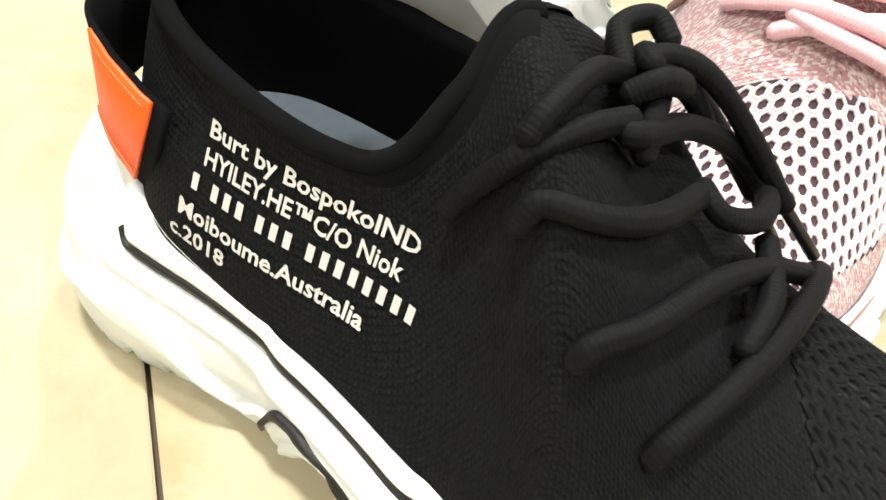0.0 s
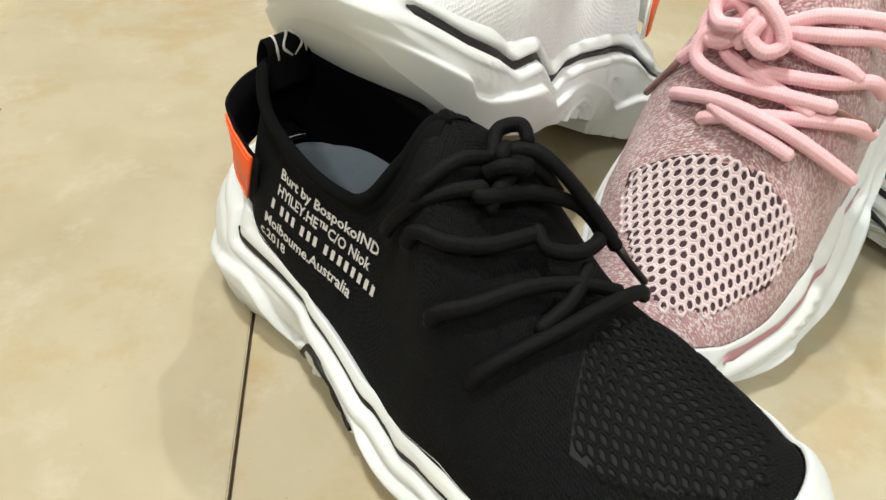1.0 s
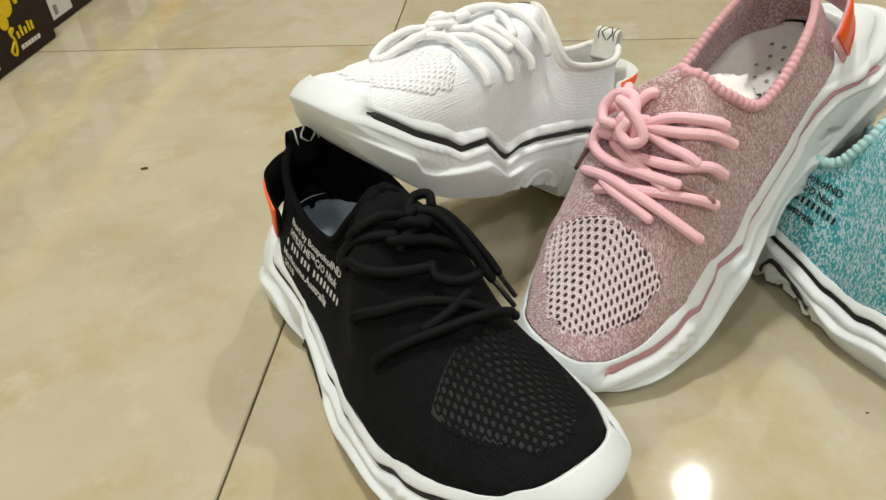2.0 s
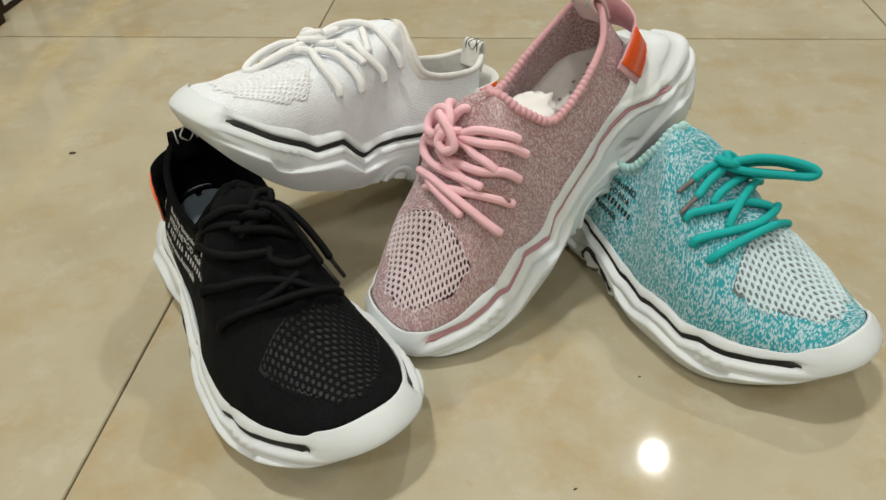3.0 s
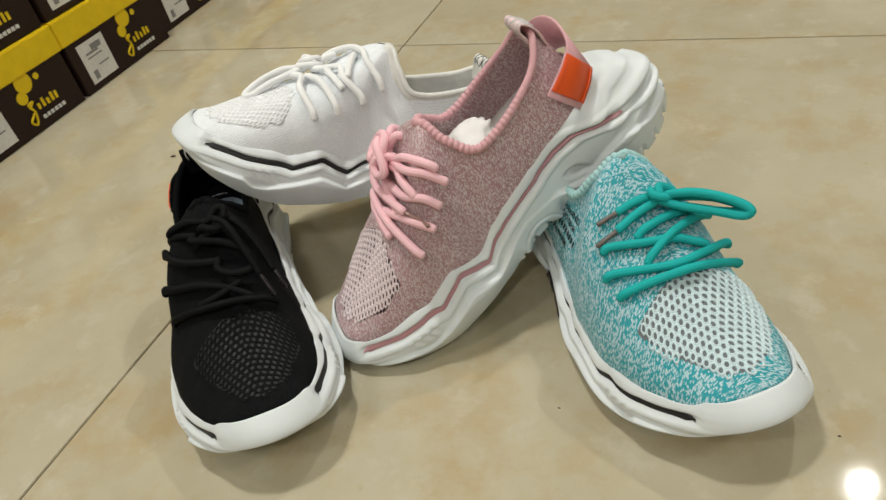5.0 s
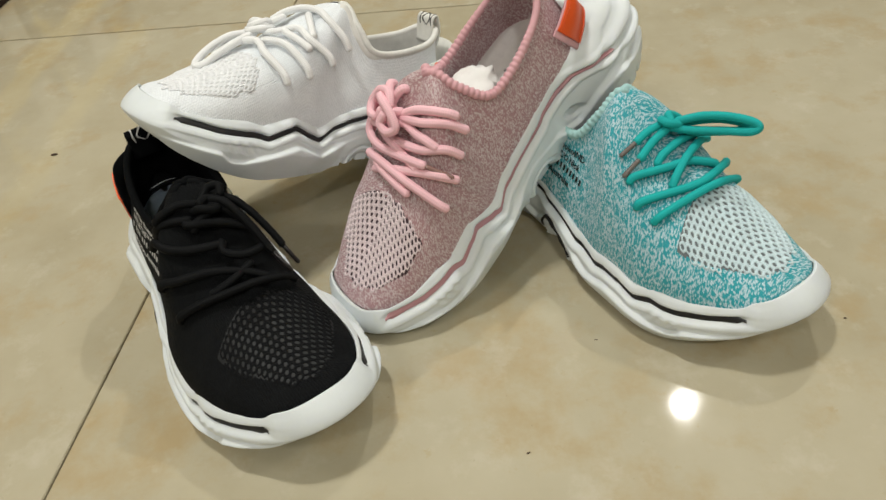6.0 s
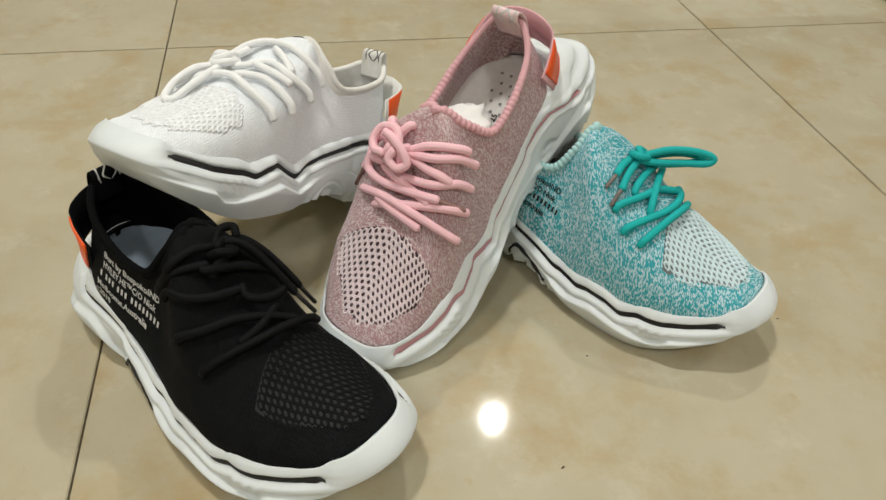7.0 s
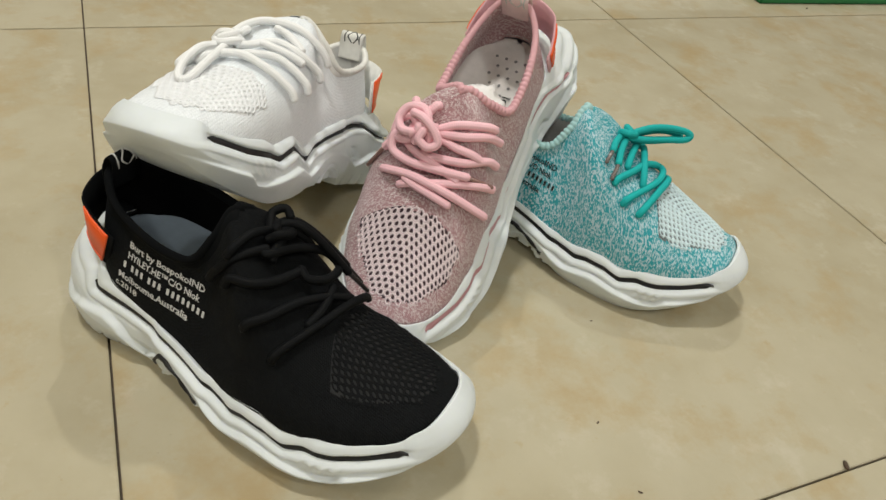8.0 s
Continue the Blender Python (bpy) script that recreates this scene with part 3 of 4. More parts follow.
def window_mesh(mat, pitch=0.0050, hole=0.35):
    """Open net over the toes: a ring of yarn round every hole, a little proud of the lining."""
    verts, faces = [], []
    row, x = 0, 0.130
    while x < 0.240:
        for j in range(-13, 14):
            a = (j + 0.5 * (row % 2)) * pitch
            c = on_upper(x, a)
            if not in_window(c[0], c[1]):
                continue
            o = [(math.cos(math.pi / 6 + q * math.pi / 3), math.sin(math.pi / 6 + q * math.pi / 3)) for q in range(6)]
            base = len(verts)
            for rad, h in ((0.62, 0.0004), (0.50, 0.0011), (hole, 0.0009), (hole * 0.92, -0.0002)):
                verts += [on_upper(min(x + s * pitch * rad, 0.2495), a + c * pitch * rad, h) for c, s in o]
            for ring in range(3):
                for q in range(6):
                    faces.append((base + ring * 6 + q, base + ring * 6 + (q + 1) % 6, base + ring * 6 + 6 + (q + 1) % 6, base + ring * 6 + 6 + q))
        x += pitch * 0.87
        row += 1
    return mesh_of("mesh_window", verts, faces, np.asarray(verts)[:, :2], [mat])


def rim_path(n=160, drop=0.0):
    k = np.linspace(0.0, 7, n // 2)
    a, b = spline(LATERAL, k)[:, 4:7], spline(MEDIAL, k)[:, 4:7]
    return np.vstack([a, b[-2:0:-1]])


def collar_mesh(mat, scallop):
    """The rolled edge of the opening; scalloped knit on some pairs."""
    p = rim_path(520 if scallop else 200)
    along = np.r_[0, np.cumsum(np.linalg.norm(np.diff(p, axis=0), axis=1))]
    r = 0.0026 + 0 * along
    if scallop:
        front = np.clip((p[:, 0] - 0.03) / 0.03, 0, 1)
        r = 0.0024 + 0.0009 * front * np.abs(np.sin(along * math.pi / 0.0038))
    p = p + np.array([0, 0, -0.0006])
    v, f, uv = tube(p, r, 10, True)
    return mesh_of("collar", v, f, uv, [mat])


def band_mesh(mat):
    """A wide flat binding below the rolled edge, round the front of the opening."""
    v, f, base = [], [], 0
    for s in (-1, 1):
        keep = K_UP <= 9.0
        g = []
        for share in (0.0, 0.4, 0.75, 1.0):
            line = []
            for i in np.where(keep)[0]:
                arc = ARC[s][i][::-1]
                a = share * np.interp(K_UP[i], [0, 4.2, 5.6, 7], [0.004, 0.0045, 0.0105, 0.0115])
                if K_UP[i] <= 7:
                    q = [np.interp(a, arc, UP[s][i][::-1][:, c]) for c in range(3)]
                    nn = np.array([np.interp(a, arc, NRM[s][i][::-1][:, c]) for c in range(3)])
                    line.append(np.array(q) + nn * (0.0009 if share < 0.99 else -0.0004))
            g.append(line)
        g = np.array(g)
        v.append(g.reshape(-1, 3))
        f += grid_faces(g.shape[0], g.shape[1], base, s < 0)
        base += g.shape[0] * g.shape[1]
    v = np.concatenate(v)
    return mesh_of("binding", v, f, v[:, [0, 2]], [mat])


def ribbon(path, up, half, thick=0.0008):
    """A flat strap along a path, its width along up."""
    path, up = np.asarray(path, float), np.asarray(up, float)
    up = np.broadcast_to(up, path.shape)
    tan = np.gradient(path, axis=0)
    nrm = np.cross(tan, up)
    nrm /= np.linalg.norm(nrm, axis=1, keepdims=True)
    ring = [path + up * half * 0.98 + nrm * thick, path - up * half * 0.98 + nrm * thick, path - up * half, path - up * half * 0.98 - nrm * thick, path + up * half * 0.98 - nrm * thick, path + up * half]
    g = np.stack(ring, 1)
    n = len(path)
    return g.reshape(-1, 3), grid_faces(n, 6, 0, False, True) + [tuple(range(6))[::-1], tuple(range((n - 1) * 6, n * 6))], g


STRAP = [(0.0270, -0.0325, 0.0725), (0.0195, -0.0315, 0.0755), (0.0090, -0.0285, 0.0795), (0.0005, -0.0230, 0.0835), (-0.0040, -0.0125, 0.0875), (-0.0055, 0.0, 0.0890), (-0.0040, 0.0125, 0.0875), (0.0005, 0.0230, 0.0835), (0.0090, 0.0285, 0.0795), (0.0195, 0.0315, 0.0755), (0.0270, 0.0325, 0.0725)]
STRAP_HALF = 0.0148


def strap_path(t0, t1, n, off=0.0, ahead=0.0):
    """Middle line of the strap round the heel, and the way its width runs."""
    p = spline(STRAP, np.linspace(t0, t1, n))
    d = np.gradient(p, axis=0)
    o = np.stack([-d[:, 1], d[:, 0], 0 * d[:, 0]], 1)
    o /= np.linalg.norm(o, axis=1, keepdims=True)
    o *= np.sign((o * (p - [0.03, 0, 0])).sum(1, keepdims=True))
    up = np.cross(o, d)
    up /= np.linalg.norm(up, axis=1, keepdims=True)
    up *= np.sign(up[:, 2:])
    return p + o * off + np.array([ahead, 0, 0]), up


def lettering(text, size, mat, width=None):
    """Flat letters from the built-in font: verts and faces, baseline from the origin along x."""
    cu = bpy.data.curves.new("lettering", "FONT")
    cu.body, cu.size, cu.resolution_u = text, size, 2
    cu.offset = size * 0.022
    ob = bpy.data.objects.new("lettering", cu)
    scene.collection.objects.link(ob)
    me = bpy.data.meshes.new_from_object(ob.evaluated_get(bpy.context.evaluated_depsgraph_get()))
    v = np.array([tuple(q.co) for q in me.vertices]).reshape(-1, 3)
    f = [tuple(p.vertices) for p in me.polygons]
    bpy.data.objects.remove(ob)
    bpy.data.curves.remove(cu)
    if width and len(v):
        v[:, 0] *= width / v[:, 0].max()
    return v, f


def letter_bars(counts, height, width):
    """Plain upright bars in groups, in place of a trade name."""
    total = sum(counts) + 0.6 * (len(counts) - 1)
    w, v, f, x = width / total, [], [], 0.0
    for n in counts:
        for _ in range(n):
            b = len(v)
            v += [(x, 0, 0), (x + w * 0.5, 0, 0), (x + w * 0.5, height, 0), (x, height, 0)]
            f.append((b, b + 1, b + 2, b + 3))
            x += w
        x += 0.6 * w
    return np.array(v), f


WALL_PTS = UP[-1][20:150, 2:40].reshape(-1, 3)
WALL_NRM = NRM[-1][20:150, 2:40].reshape(-1, 3)


def on_wall(q, proud=0.0009):
    """Lay flat points (x along the shoe, y up) on the lateral wall of the upper."""
    out = []
    for x, z, _ in q:
        d = (WALL_PTS[:, 0] - x) ** 2 + (WALL_PTS[:, 2] - z) ** 2
        i = np.argpartition(d, 6)[:6]
        w = 1 / (d[i] + 1e-9)
        w /= w.sum()
        nn = (WALL_NRM[i] * w[:, None]).sum(0)
        out.append((x, (WALL_PTS[i, 1] * w).sum() + nn[1] * proud, z))
    return out


PRINT = [
    ("Burt by BospokoIND", 0.0430, 0.0828, 0.0565),
    ("HYILEY.HE\u2122C/O Niok", 0.0430, 0.0763, 0.0545),
    (None, 0.0410, 0.0700, 0.0640),
    ("Moiboume.Australia", 0.0380, 0.0630, 0.0545),
    ("c.2018", 0.0360, 0.0570, 0.0180),
]


def add_print(thing, mat):
    for text, x0, z0, width in PRINT:
        if text is None:
            v, f = letter_bars((1, 3, 3, 8), 0.0041, width)
        else:
            v, f = lettering(text, 0.0062, mat, width)
        slope = -0.10
        flat = [(x0 + 0.0012 + p[0], z0 - 0.0007 + slope * p[0] + p[1] * 0.92, 0) for p in v]
        part("print_line", mesh_of("print_line", on_wall(flat), f, None, [mat], smooth=False), thing)


def add_free_lace(thing, mat, paths, radius=0.0024, name="lace"):
    for pts in paths:
        v, f, uv = tube(smooth_path(pts, 12 * len(pts)), radius, 10)
        part(name, mesh_of(name, v, f, uv, [mat]), thing)


def add_aglet(thing, mat, a, b, radius=0.0016):
    v, f, uv = tube(smooth_path([a, b], 4), radius, 8)
    part("aglet", mesh_of("aglet", v, f, uv, [mat]), thing, "hard tube on the lace's end")


SHARED = {}


def shared(key, make):
    if key not in SHARED:
        SHARED[key] = make()
    return SHARED[key]


def sneaker(m, label, knit, lining, inner, insole, net, collar, scallop, stripe, strap, tab, tab_ink, ahead=0.0):
    thing = tagged(new("sneaker"), label, "sneaker", "knitted sneakers on the floor")
    thing.matrix_world = m
    part("sole", shared("sole", sole_mesh), thing, "chunky white moulded sole with a toe cap")
    part("upper", upper_mesh(knit, lining), thing)
    part("lining", lining_mesh(inner), thing)
    part("insole", insole_mesh(insole), thing)
    part("mesh_window", window_mesh(net), thing, "open knitted mesh over the toes")
    part("collar", collar_mesh(collar, scallop), thing)
    if not scallop:
        part("binding", band_mesh(collar), thing)
    for sign, x0 in ((-1, 0.006), (1, -0.004)):
        v, f = stripe_data(sign, x0, 0.2495, lambda xs: np.interp(xs, [0.0, 0.09, 0.14, 0.25], [0.0012, 0.0013, 0.0019, 0.0019]), SIDES[sign][2], lambda xs: np.interp(xs, [0.0, 0.05, 0.10], [0.0027, 0.0024, 0.0008]))
        part("sole_stripe", mesh_of("sole_stripe", v, f, None, [stripe]), thing)
        arch = lambda xs: 0.0255 - 0.0105 * np.clip((xs - 0.084) / 0.028, 0, 1) ** 1.4 - 0.0125 * np.clip((0.080 - xs) / 0.008, 0, 1) ** 2
        v, f = stripe_data(sign, 0.0715, 0.1150, lambda xs: np.interp(xs, [0.0715, 0.078, 0.084], [0.0030, 0.0020, 0.0014]), arch, 0.0014, taper=False)
        if sign < 0:
            part("arch_stripe", mesh_of("arch_stripe", v, f, None, [stripe]), thing)
    path, up = strap_path(0, 10, 80, 0.0, ahead)
    v, f, _ = ribbon(path, up, STRAP_HALF)
    band = part("heel_strap", mesh_of("heel_strap", v, f, None, [strap]), thing)
    for t0, t1 in ((0.55, 2.75), (7.25, 9.45)):
        path, up = strap_path(t0, t1, 24, 0.0012, ahead)
        v, f, _ = ribbon(path, up, STRAP_HALF * 0.97, 0.0007)
        part("patch", mesh_of("patch", v, f, None, ["orange"]), band, "orange stitched rectangle")
        for zz in (-1, 1):
            path, up = strap_path(t0 + 0.14, t1 - 0.14, 20, 0.0020, ahead)
            v, f, uv = tube(path + up * zz * STRAP_HALF * 0.80, 0.0004, 5)
            part("stitching", mesh_of("stitching", v, f, uv, ["orange"]), band)
    # pull tab: a folded loop standing on the rim at the heel
    loop = smooth_path([(0.0085, 0, 0.098), (0.0080, 0, 0.110), (0.0105, 0, 0.1180), (0.0140, 0, 0.1225), (0.0172, 0, 0.119), (0.0160, 0, 0.110), (0.0150, 0, 0.100)], 40)
    v, f, _ = ribbon(loop, (0, 1, 0), 0.0105, 0.0006)
    pull = part("pull_tab", mesh_of("pull_tab", v, f, None, [tab]), thing)
    for yy, w in ((-0.0062, 0.0003), (-0.0012, 0.0022), (0.0040, -0.0018), (0.0076, 0.0004)):
        q = smooth_path([(0.0080, yy + w, 0.1150), (0.0098, yy - w, 0.1180), (0.0140, yy + w, 0.1230), (0.0176, yy - w, 0.1190), (0.0168, yy + w, 0.1140)], 24)
        v, f, uv = tube(q, 0.0007, 6)
        part("tab_mark", mesh_of("tab_mark", v, f, uv, [tab_ink]), pull)
    return thing


# ---- the floor and the room ----
TILE = 0.7
floor = tagged(new("floor", bm_mesh("floor", box_data((10.5, 10.5, 0.05), (0.35, 0.35, -0.029)), "grout")), "polished beige stone tiles with thin dark joints", "floor", kind="structure")
tile_me = bm_mesh("tile", box_data((TILE - 0.0016, TILE - 0.0016, 0.012), (0, 0, -0.006), 0.0006), "tile")
for i in range(-7, 8):
    for j in range(-7, 8):
        t_ = part("tile", tile_me, floor)
        t_.location = ((i + 0.5) * TILE, (j + 0.5) * TILE, 0)
HIGH, LOW, UPP = 2.9, -4.9, 5.6
ceiling = tagged(new("ceiling", bm_mesh("ceiling", box_data((10.7, 10.7, 0.1), (0.35, 0.35, HIGH + 0.05)), "ceiling")), "plain white painted ceiling", "ceiling", kind="structure")
for name, size, centre in (
    ("wall_north", (10.7, 0.1, HIGH), (0.35, UPP + 0.05, HIGH / 2)),
    ("wall_south", (10.7, 0.1, HIGH), (0.35, LOW - 0.05, HIGH / 2)),
    ("wall_west", (0.1, 10.5, HIGH), (LOW - 0.05, 0.35, HIGH / 2)),
    ("wall_east", (0.1, 10.5, HIGH), (UPP + 0.05, 0.35, HIGH / 2)),
):
    tagged(new(name, bm_mesh(name, box_data(size, centre), "wall")), "plain off-white painted shop wall", "wall", kind="structure")


def downlight(x, y, watts, radius):
    lamp = tagged(new("ceiling_light"), "round white recessed ceiling downlight, switched on; the wide ones are unseen, added fill", "ceiling light", "ceiling downlights")
    lamp.location = (x, y, HIGH)
    ring = np.array([(math.cos(a), math.sin(a)) for a in np.linspace(0, 2 * math.pi, 40, endpoint=False)])
    prof = [(radius, -0.004), (radius + 0.006, -0.010), (radius + 0.018, -0.006), (radius + 0.022, 0.0)]
    v = np.array([[(*(p * r), z) for p in ring] for r, z in prof]).reshape(-1, 3)
    part("trim_ring", mesh_of("trim_ring", v, grid_faces(4, 40, 0, False, True), None, ["metal"]), lamp)
    v = [(*(p * radius), -0.004) for p in ring]
    part("diffuser", mesh_of("diffuser", v, [tuple(range(40))[::-1]], None, [GLOW if radius < 0.05 else FILL_GLOW], smooth=False), lamp)
    data = bpy.data.lights.new("ceiling_light", "AREA")
    data.shape, data.size, data.energy, data.color = "DISK", radius * 2, watts, LAMP_COLOR
    ob = new("lamp_glow", data)
    ob.location = (x, y, HIGH - 0.02)
    return lamp


GLOW = glowing("lamp_diffuser", LAMP_COLOR, 40.0)
# weak glow for the wide fill lamps, added out of view
FILL_GLOW = glowing("fill_lamp_diffuser", LAMP_COLOR, 2.0)
for x, y, w, r in LAMPS:
    downlight(x, y, w, r)

# places of the two propped sneakers: x, y, z and turns
PINK = (0.3488, -0.3423, 0.1010, 1.0, 28.9, -136.3)
WHITE = (0.1987, -0.3017, -0.0010, 5.5, -25.7, -136.8)
CRUMBS = [(-0.180, -0.277, 0.0035, 10), (0.342, -0.532, 0.0011, 0), (0.296, -0.618, 0.0013, 30), (0.295, -0.672, 0.0016, -40), (0.450, -0.697, 0.0040, 60), (1.11, 0.029, 0.003, 20), (0.504, -0.517, 0.0011, 0)]


# ---- the four sneakers ----
BLACK_POSE = pose(0.0154, -0.4205, 0.0, 0, 0, -49.2)
TEAL_POSE = pose(0.3020, -0.3390, 0.0, 0, 0, -51.5)
PINK_POSE = pose(*PINK)
WHITE_POSE = pose(*WHITE)

black = sneaker(BLACK_POSE, "black knitted sneaker with white print, white sole and black laces", "black_knit", "window_lining", "black_lining", "insole_grey", "black_mesh", "black_band", False, "black_rubber", "black_band", "black_band", "white_print", ahead=0.004)
add_print(black, "white_print")
teal = sneaker(TEAL_POSE, "teal and white melange knitted sneaker with tied teal laces", "teal_knit", "grey_lining", "white_lining", "insole_white", "teal_mesh", "teal_band", True, "black_rubber", "teal_band", "teal_band", "black_print")
add_print(teal, "black_print")
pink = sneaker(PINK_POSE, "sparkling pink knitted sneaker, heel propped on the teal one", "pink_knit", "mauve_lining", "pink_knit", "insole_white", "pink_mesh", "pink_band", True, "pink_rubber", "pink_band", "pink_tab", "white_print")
white = sneaker(WHITE_POSE, "white knitted sneaker, toe propped on the black one", "white_knit", "pale_lining", "white_lining", "insole_white", "white_mesh", "white_band", False, "black_rubber", "white_band", "white_band", "black_print")



# runs of each lace in its shoe's own frame
add_free_lace(teal, "teal_cord", [
    [(0.160, -0.043, 0.080), (0.1624, -0.0379, 0.0845), (0.1736, -0.0057, 0.0865), (0.1732, 0.0146, 0.0868), (0.1636, 0.036, 0.078), (0.161, 0.040, 0.073)],
    [(0.1735, -0.041, 0.075), (0.1754, -0.0363, 0.0796), (0.1787, -0.0144, 0.0845), (0.180, 0.0096, 0.0840), (0.1728, 0.0381, 0.068), (0.170, 0.041, 0.063)],
    [(0.148, -0.038, 0.091), (0.1491, -0.0336, 0.0940), (0.1553, -0.0162, 0.0945), (0.1591, 0.0037, 0.0925), (0.1649, 0.0151, 0.0892), (0.167, 0.021, 0.086)],
    [(0.166, -0.018, 0.087), (0.1639, -0.013, 0.0912), (0.1582, 0.0018, 0.0960), (0.1523, 0.0192, 0.0960), (0.1485, 0.0306, 0.092), (0.147, 0.035, 0.089)],
    [(0.1360, 0.0110, 0.1080), (0.138, 0.0040, 0.1070), (0.140, -0.0112, 0.1040), (0.1439, -0.0251, 0.1005)],
    [(0.1330, 0.0100, 0.1085), (0.1336, 0.0020, 0.1085), (0.1334, -0.0091, 0.1082), (0.1355, -0.0205, 0.1070)],
    [(0.150, -0.016, 0.095), (0.1485, -0.0092, 0.0985), (0.1464, 0.0071, 0.1000), (0.1456, 0.0187, 0.0985), (0.144, 0.028, 0.095)],
    [(0.136, 0.006, 0.108), (0.144, 0.012, 0.113), (0.153, 0.020, 0.1165), (0.164, 0.030, 0.1165), (0.175, 0.038, 0.1145), (0.1800, 0.0400, 0.1115), (0.1770, 0.0360, 0.1085), (0.165, 0.027, 0.1075), (0.150, 0.013, 0.1075), (0.140, 0.006, 0.108)],
    [(0.137, 0.008, 0.106), (0.146, 0.018, 0.110), (0.157, 0.030, 0.1115), (0.168, 0.040, 0.1095), (0.172, 0.042, 0.1070), (0.167, 0.037, 0.1040), (0.154, 0.024, 0.1030), (0.142, 0.012, 0.104)],
    [(0.1310, 0.0110, 0.1060), (0.1335, 0.0030, 0.1120), (0.1395, 0.0020, 0.1130), (0.1430, 0.0080, 0.1110), (0.1410, 0.0140, 0.1080), (0.1360, 0.0150, 0.1100), (0.1350, 0.0080, 0.1145), (0.1400, 0.0050, 0.1130)],
], 0.0028)
add_aglet(teal, "aglet", (0.1439, -0.0251, 0.1005), (0.1452, -0.0400, 0.0950))
add_aglet(teal, "aglet", (0.1355, -0.0205, 0.1070), (0.1362, -0.0345, 0.1035))
add_free_lace(pink, "pink_cord", [
    [(0.133, -0.012, 0.109), (0.1303, -0.0055, 0.1105), (0.1247, 0.0066, 0.1145), (0.1168, 0.0243, 0.1110), (0.114, 0.029, 0.106)],
    [(0.136, -0.014, 0.108), (0.1332, -0.0083, 0.1085), (0.1298, 0.013, 0.1110), (0.121, 0.0270, 0.1060), (0.116, 0.0330, 0.0955)],
    [(0.136, -0.008, 0.108), (0.1348, -0.0021, 0.1065), (0.1368, 0.0100, 0.1060), (0.137, 0.0209, 0.1050), (0.137, 0.027, 0.101)],
    [(0.146, -0.012, 0.100), (0.1459, -0.0031, 0.0995), (0.1427, 0.0186, 0.1010), (0.134, 0.0310, 0.0975), (0.130, 0.036, 0.088)],
    [(0.139, -0.022, 0.108), (0.1420, -0.0330, 0.1060), (0.1508, -0.0325, 0.1000), (0.1550, -0.0179, 0.0990), (0.1533, 0.0029, 0.0985), (0.1500, 0.0240, 0.0970)],
    [(0.168, -0.021, 0.086), (0.1665, -0.0145, 0.0895), (0.160, 0.0062, 0.0930), (0.1500, 0.0310, 0.0900), (0.1435, 0.0390, 0.0800)],
    [(0.160, -0.038, 0.084), (0.1614, -0.0316, 0.0890), (0.1625, -0.0123, 0.0950), (0.1641, 0.0142, 0.0920), (0.1631, 0.0365, 0.0785), (0.162, 0.041, 0.073)],
    [(0.164, -0.018, 0.092), (0.1665, -0.0100, 0.0915), (0.1690, 0.0080, 0.0895), (0.1699, 0.0180, 0.0865)],
    [(0.1165, -0.0295, 0.112), (0.1195, -0.0274, 0.1165), (0.1273, -0.0204, 0.1142), (0.1333, -0.0137, 0.1090)],
    [(0.1165, -0.0110, 0.1165), (0.1198, -0.0126, 0.1190), (0.1280, -0.0171, 0.1145), (0.1344, -0.0176, 0.1090)],
    [(0.1345, -0.0240, 0.1080), (0.1325, -0.0165, 0.1150), (0.1370, -0.0090, 0.1150), (0.1430, -0.0080, 0.1070)],
    [(0.1430, -0.0240, 0.1060), (0.1400, -0.0175, 0.1160), (0.1355, -0.0105, 0.1165), (0.1300, -0.0080, 0.1110)],
    [(0.1310, -0.0140, 0.1110), (0.1375, -0.0160, 0.1185), (0.1450, -0.0170, 0.1090)],
    [(0.1350, -0.0180, 0.1150), (0.1300, -0.0260, 0.1150), (0.1335, -0.0340, 0.1100), (0.1420, -0.0340, 0.1050), (0.1440, -0.0250, 0.1060), (0.1400, -0.0180, 0.1110)],
    [(0.1380, -0.0240, 0.1060), (0.1427, -0.0310, 0.1040), (0.1480, -0.0410, 0.0930)],
    [(0.1400, -0.0130, 0.1120), (0.1320, -0.0120, 0.1190), (0.1255, -0.0180, 0.1215), (0.1265, -0.0290, 0.1190), (0.1345, -0.0330, 0.1150), (0.1415, -0.0280, 0.1140), (0.1430, -0.0190, 0.1170)],
    [(0.1300, -0.0240, 0.1200), (0.1330, -0.0150, 0.1230), (0.1370, -0.0060, 0.1190), (0.1420, -0.0010, 0.1130), (0.1470, -0.0060, 0.1120), (0.1450, -0.0130, 0.1150), (0.1390, -0.0120, 0.1180)],
    [(0.143, -0.024, 0.101), (0.146, -0.0193, 0.1005), (0.1499, -0.0053, 0.0990), (0.1522, 0.009, 0.0965), (0.154, 0.018, 0.094)],
], 0.0030)
add_aglet(pink, "aglet_pink", (0.1500, 0.0240, 0.0970), (0.1445, 0.0390, 0.0850))
add_aglet(pink, "aglet_pink", (0.1480, -0.0410, 0.0930), (0.1545, -0.0560, 0.0680))
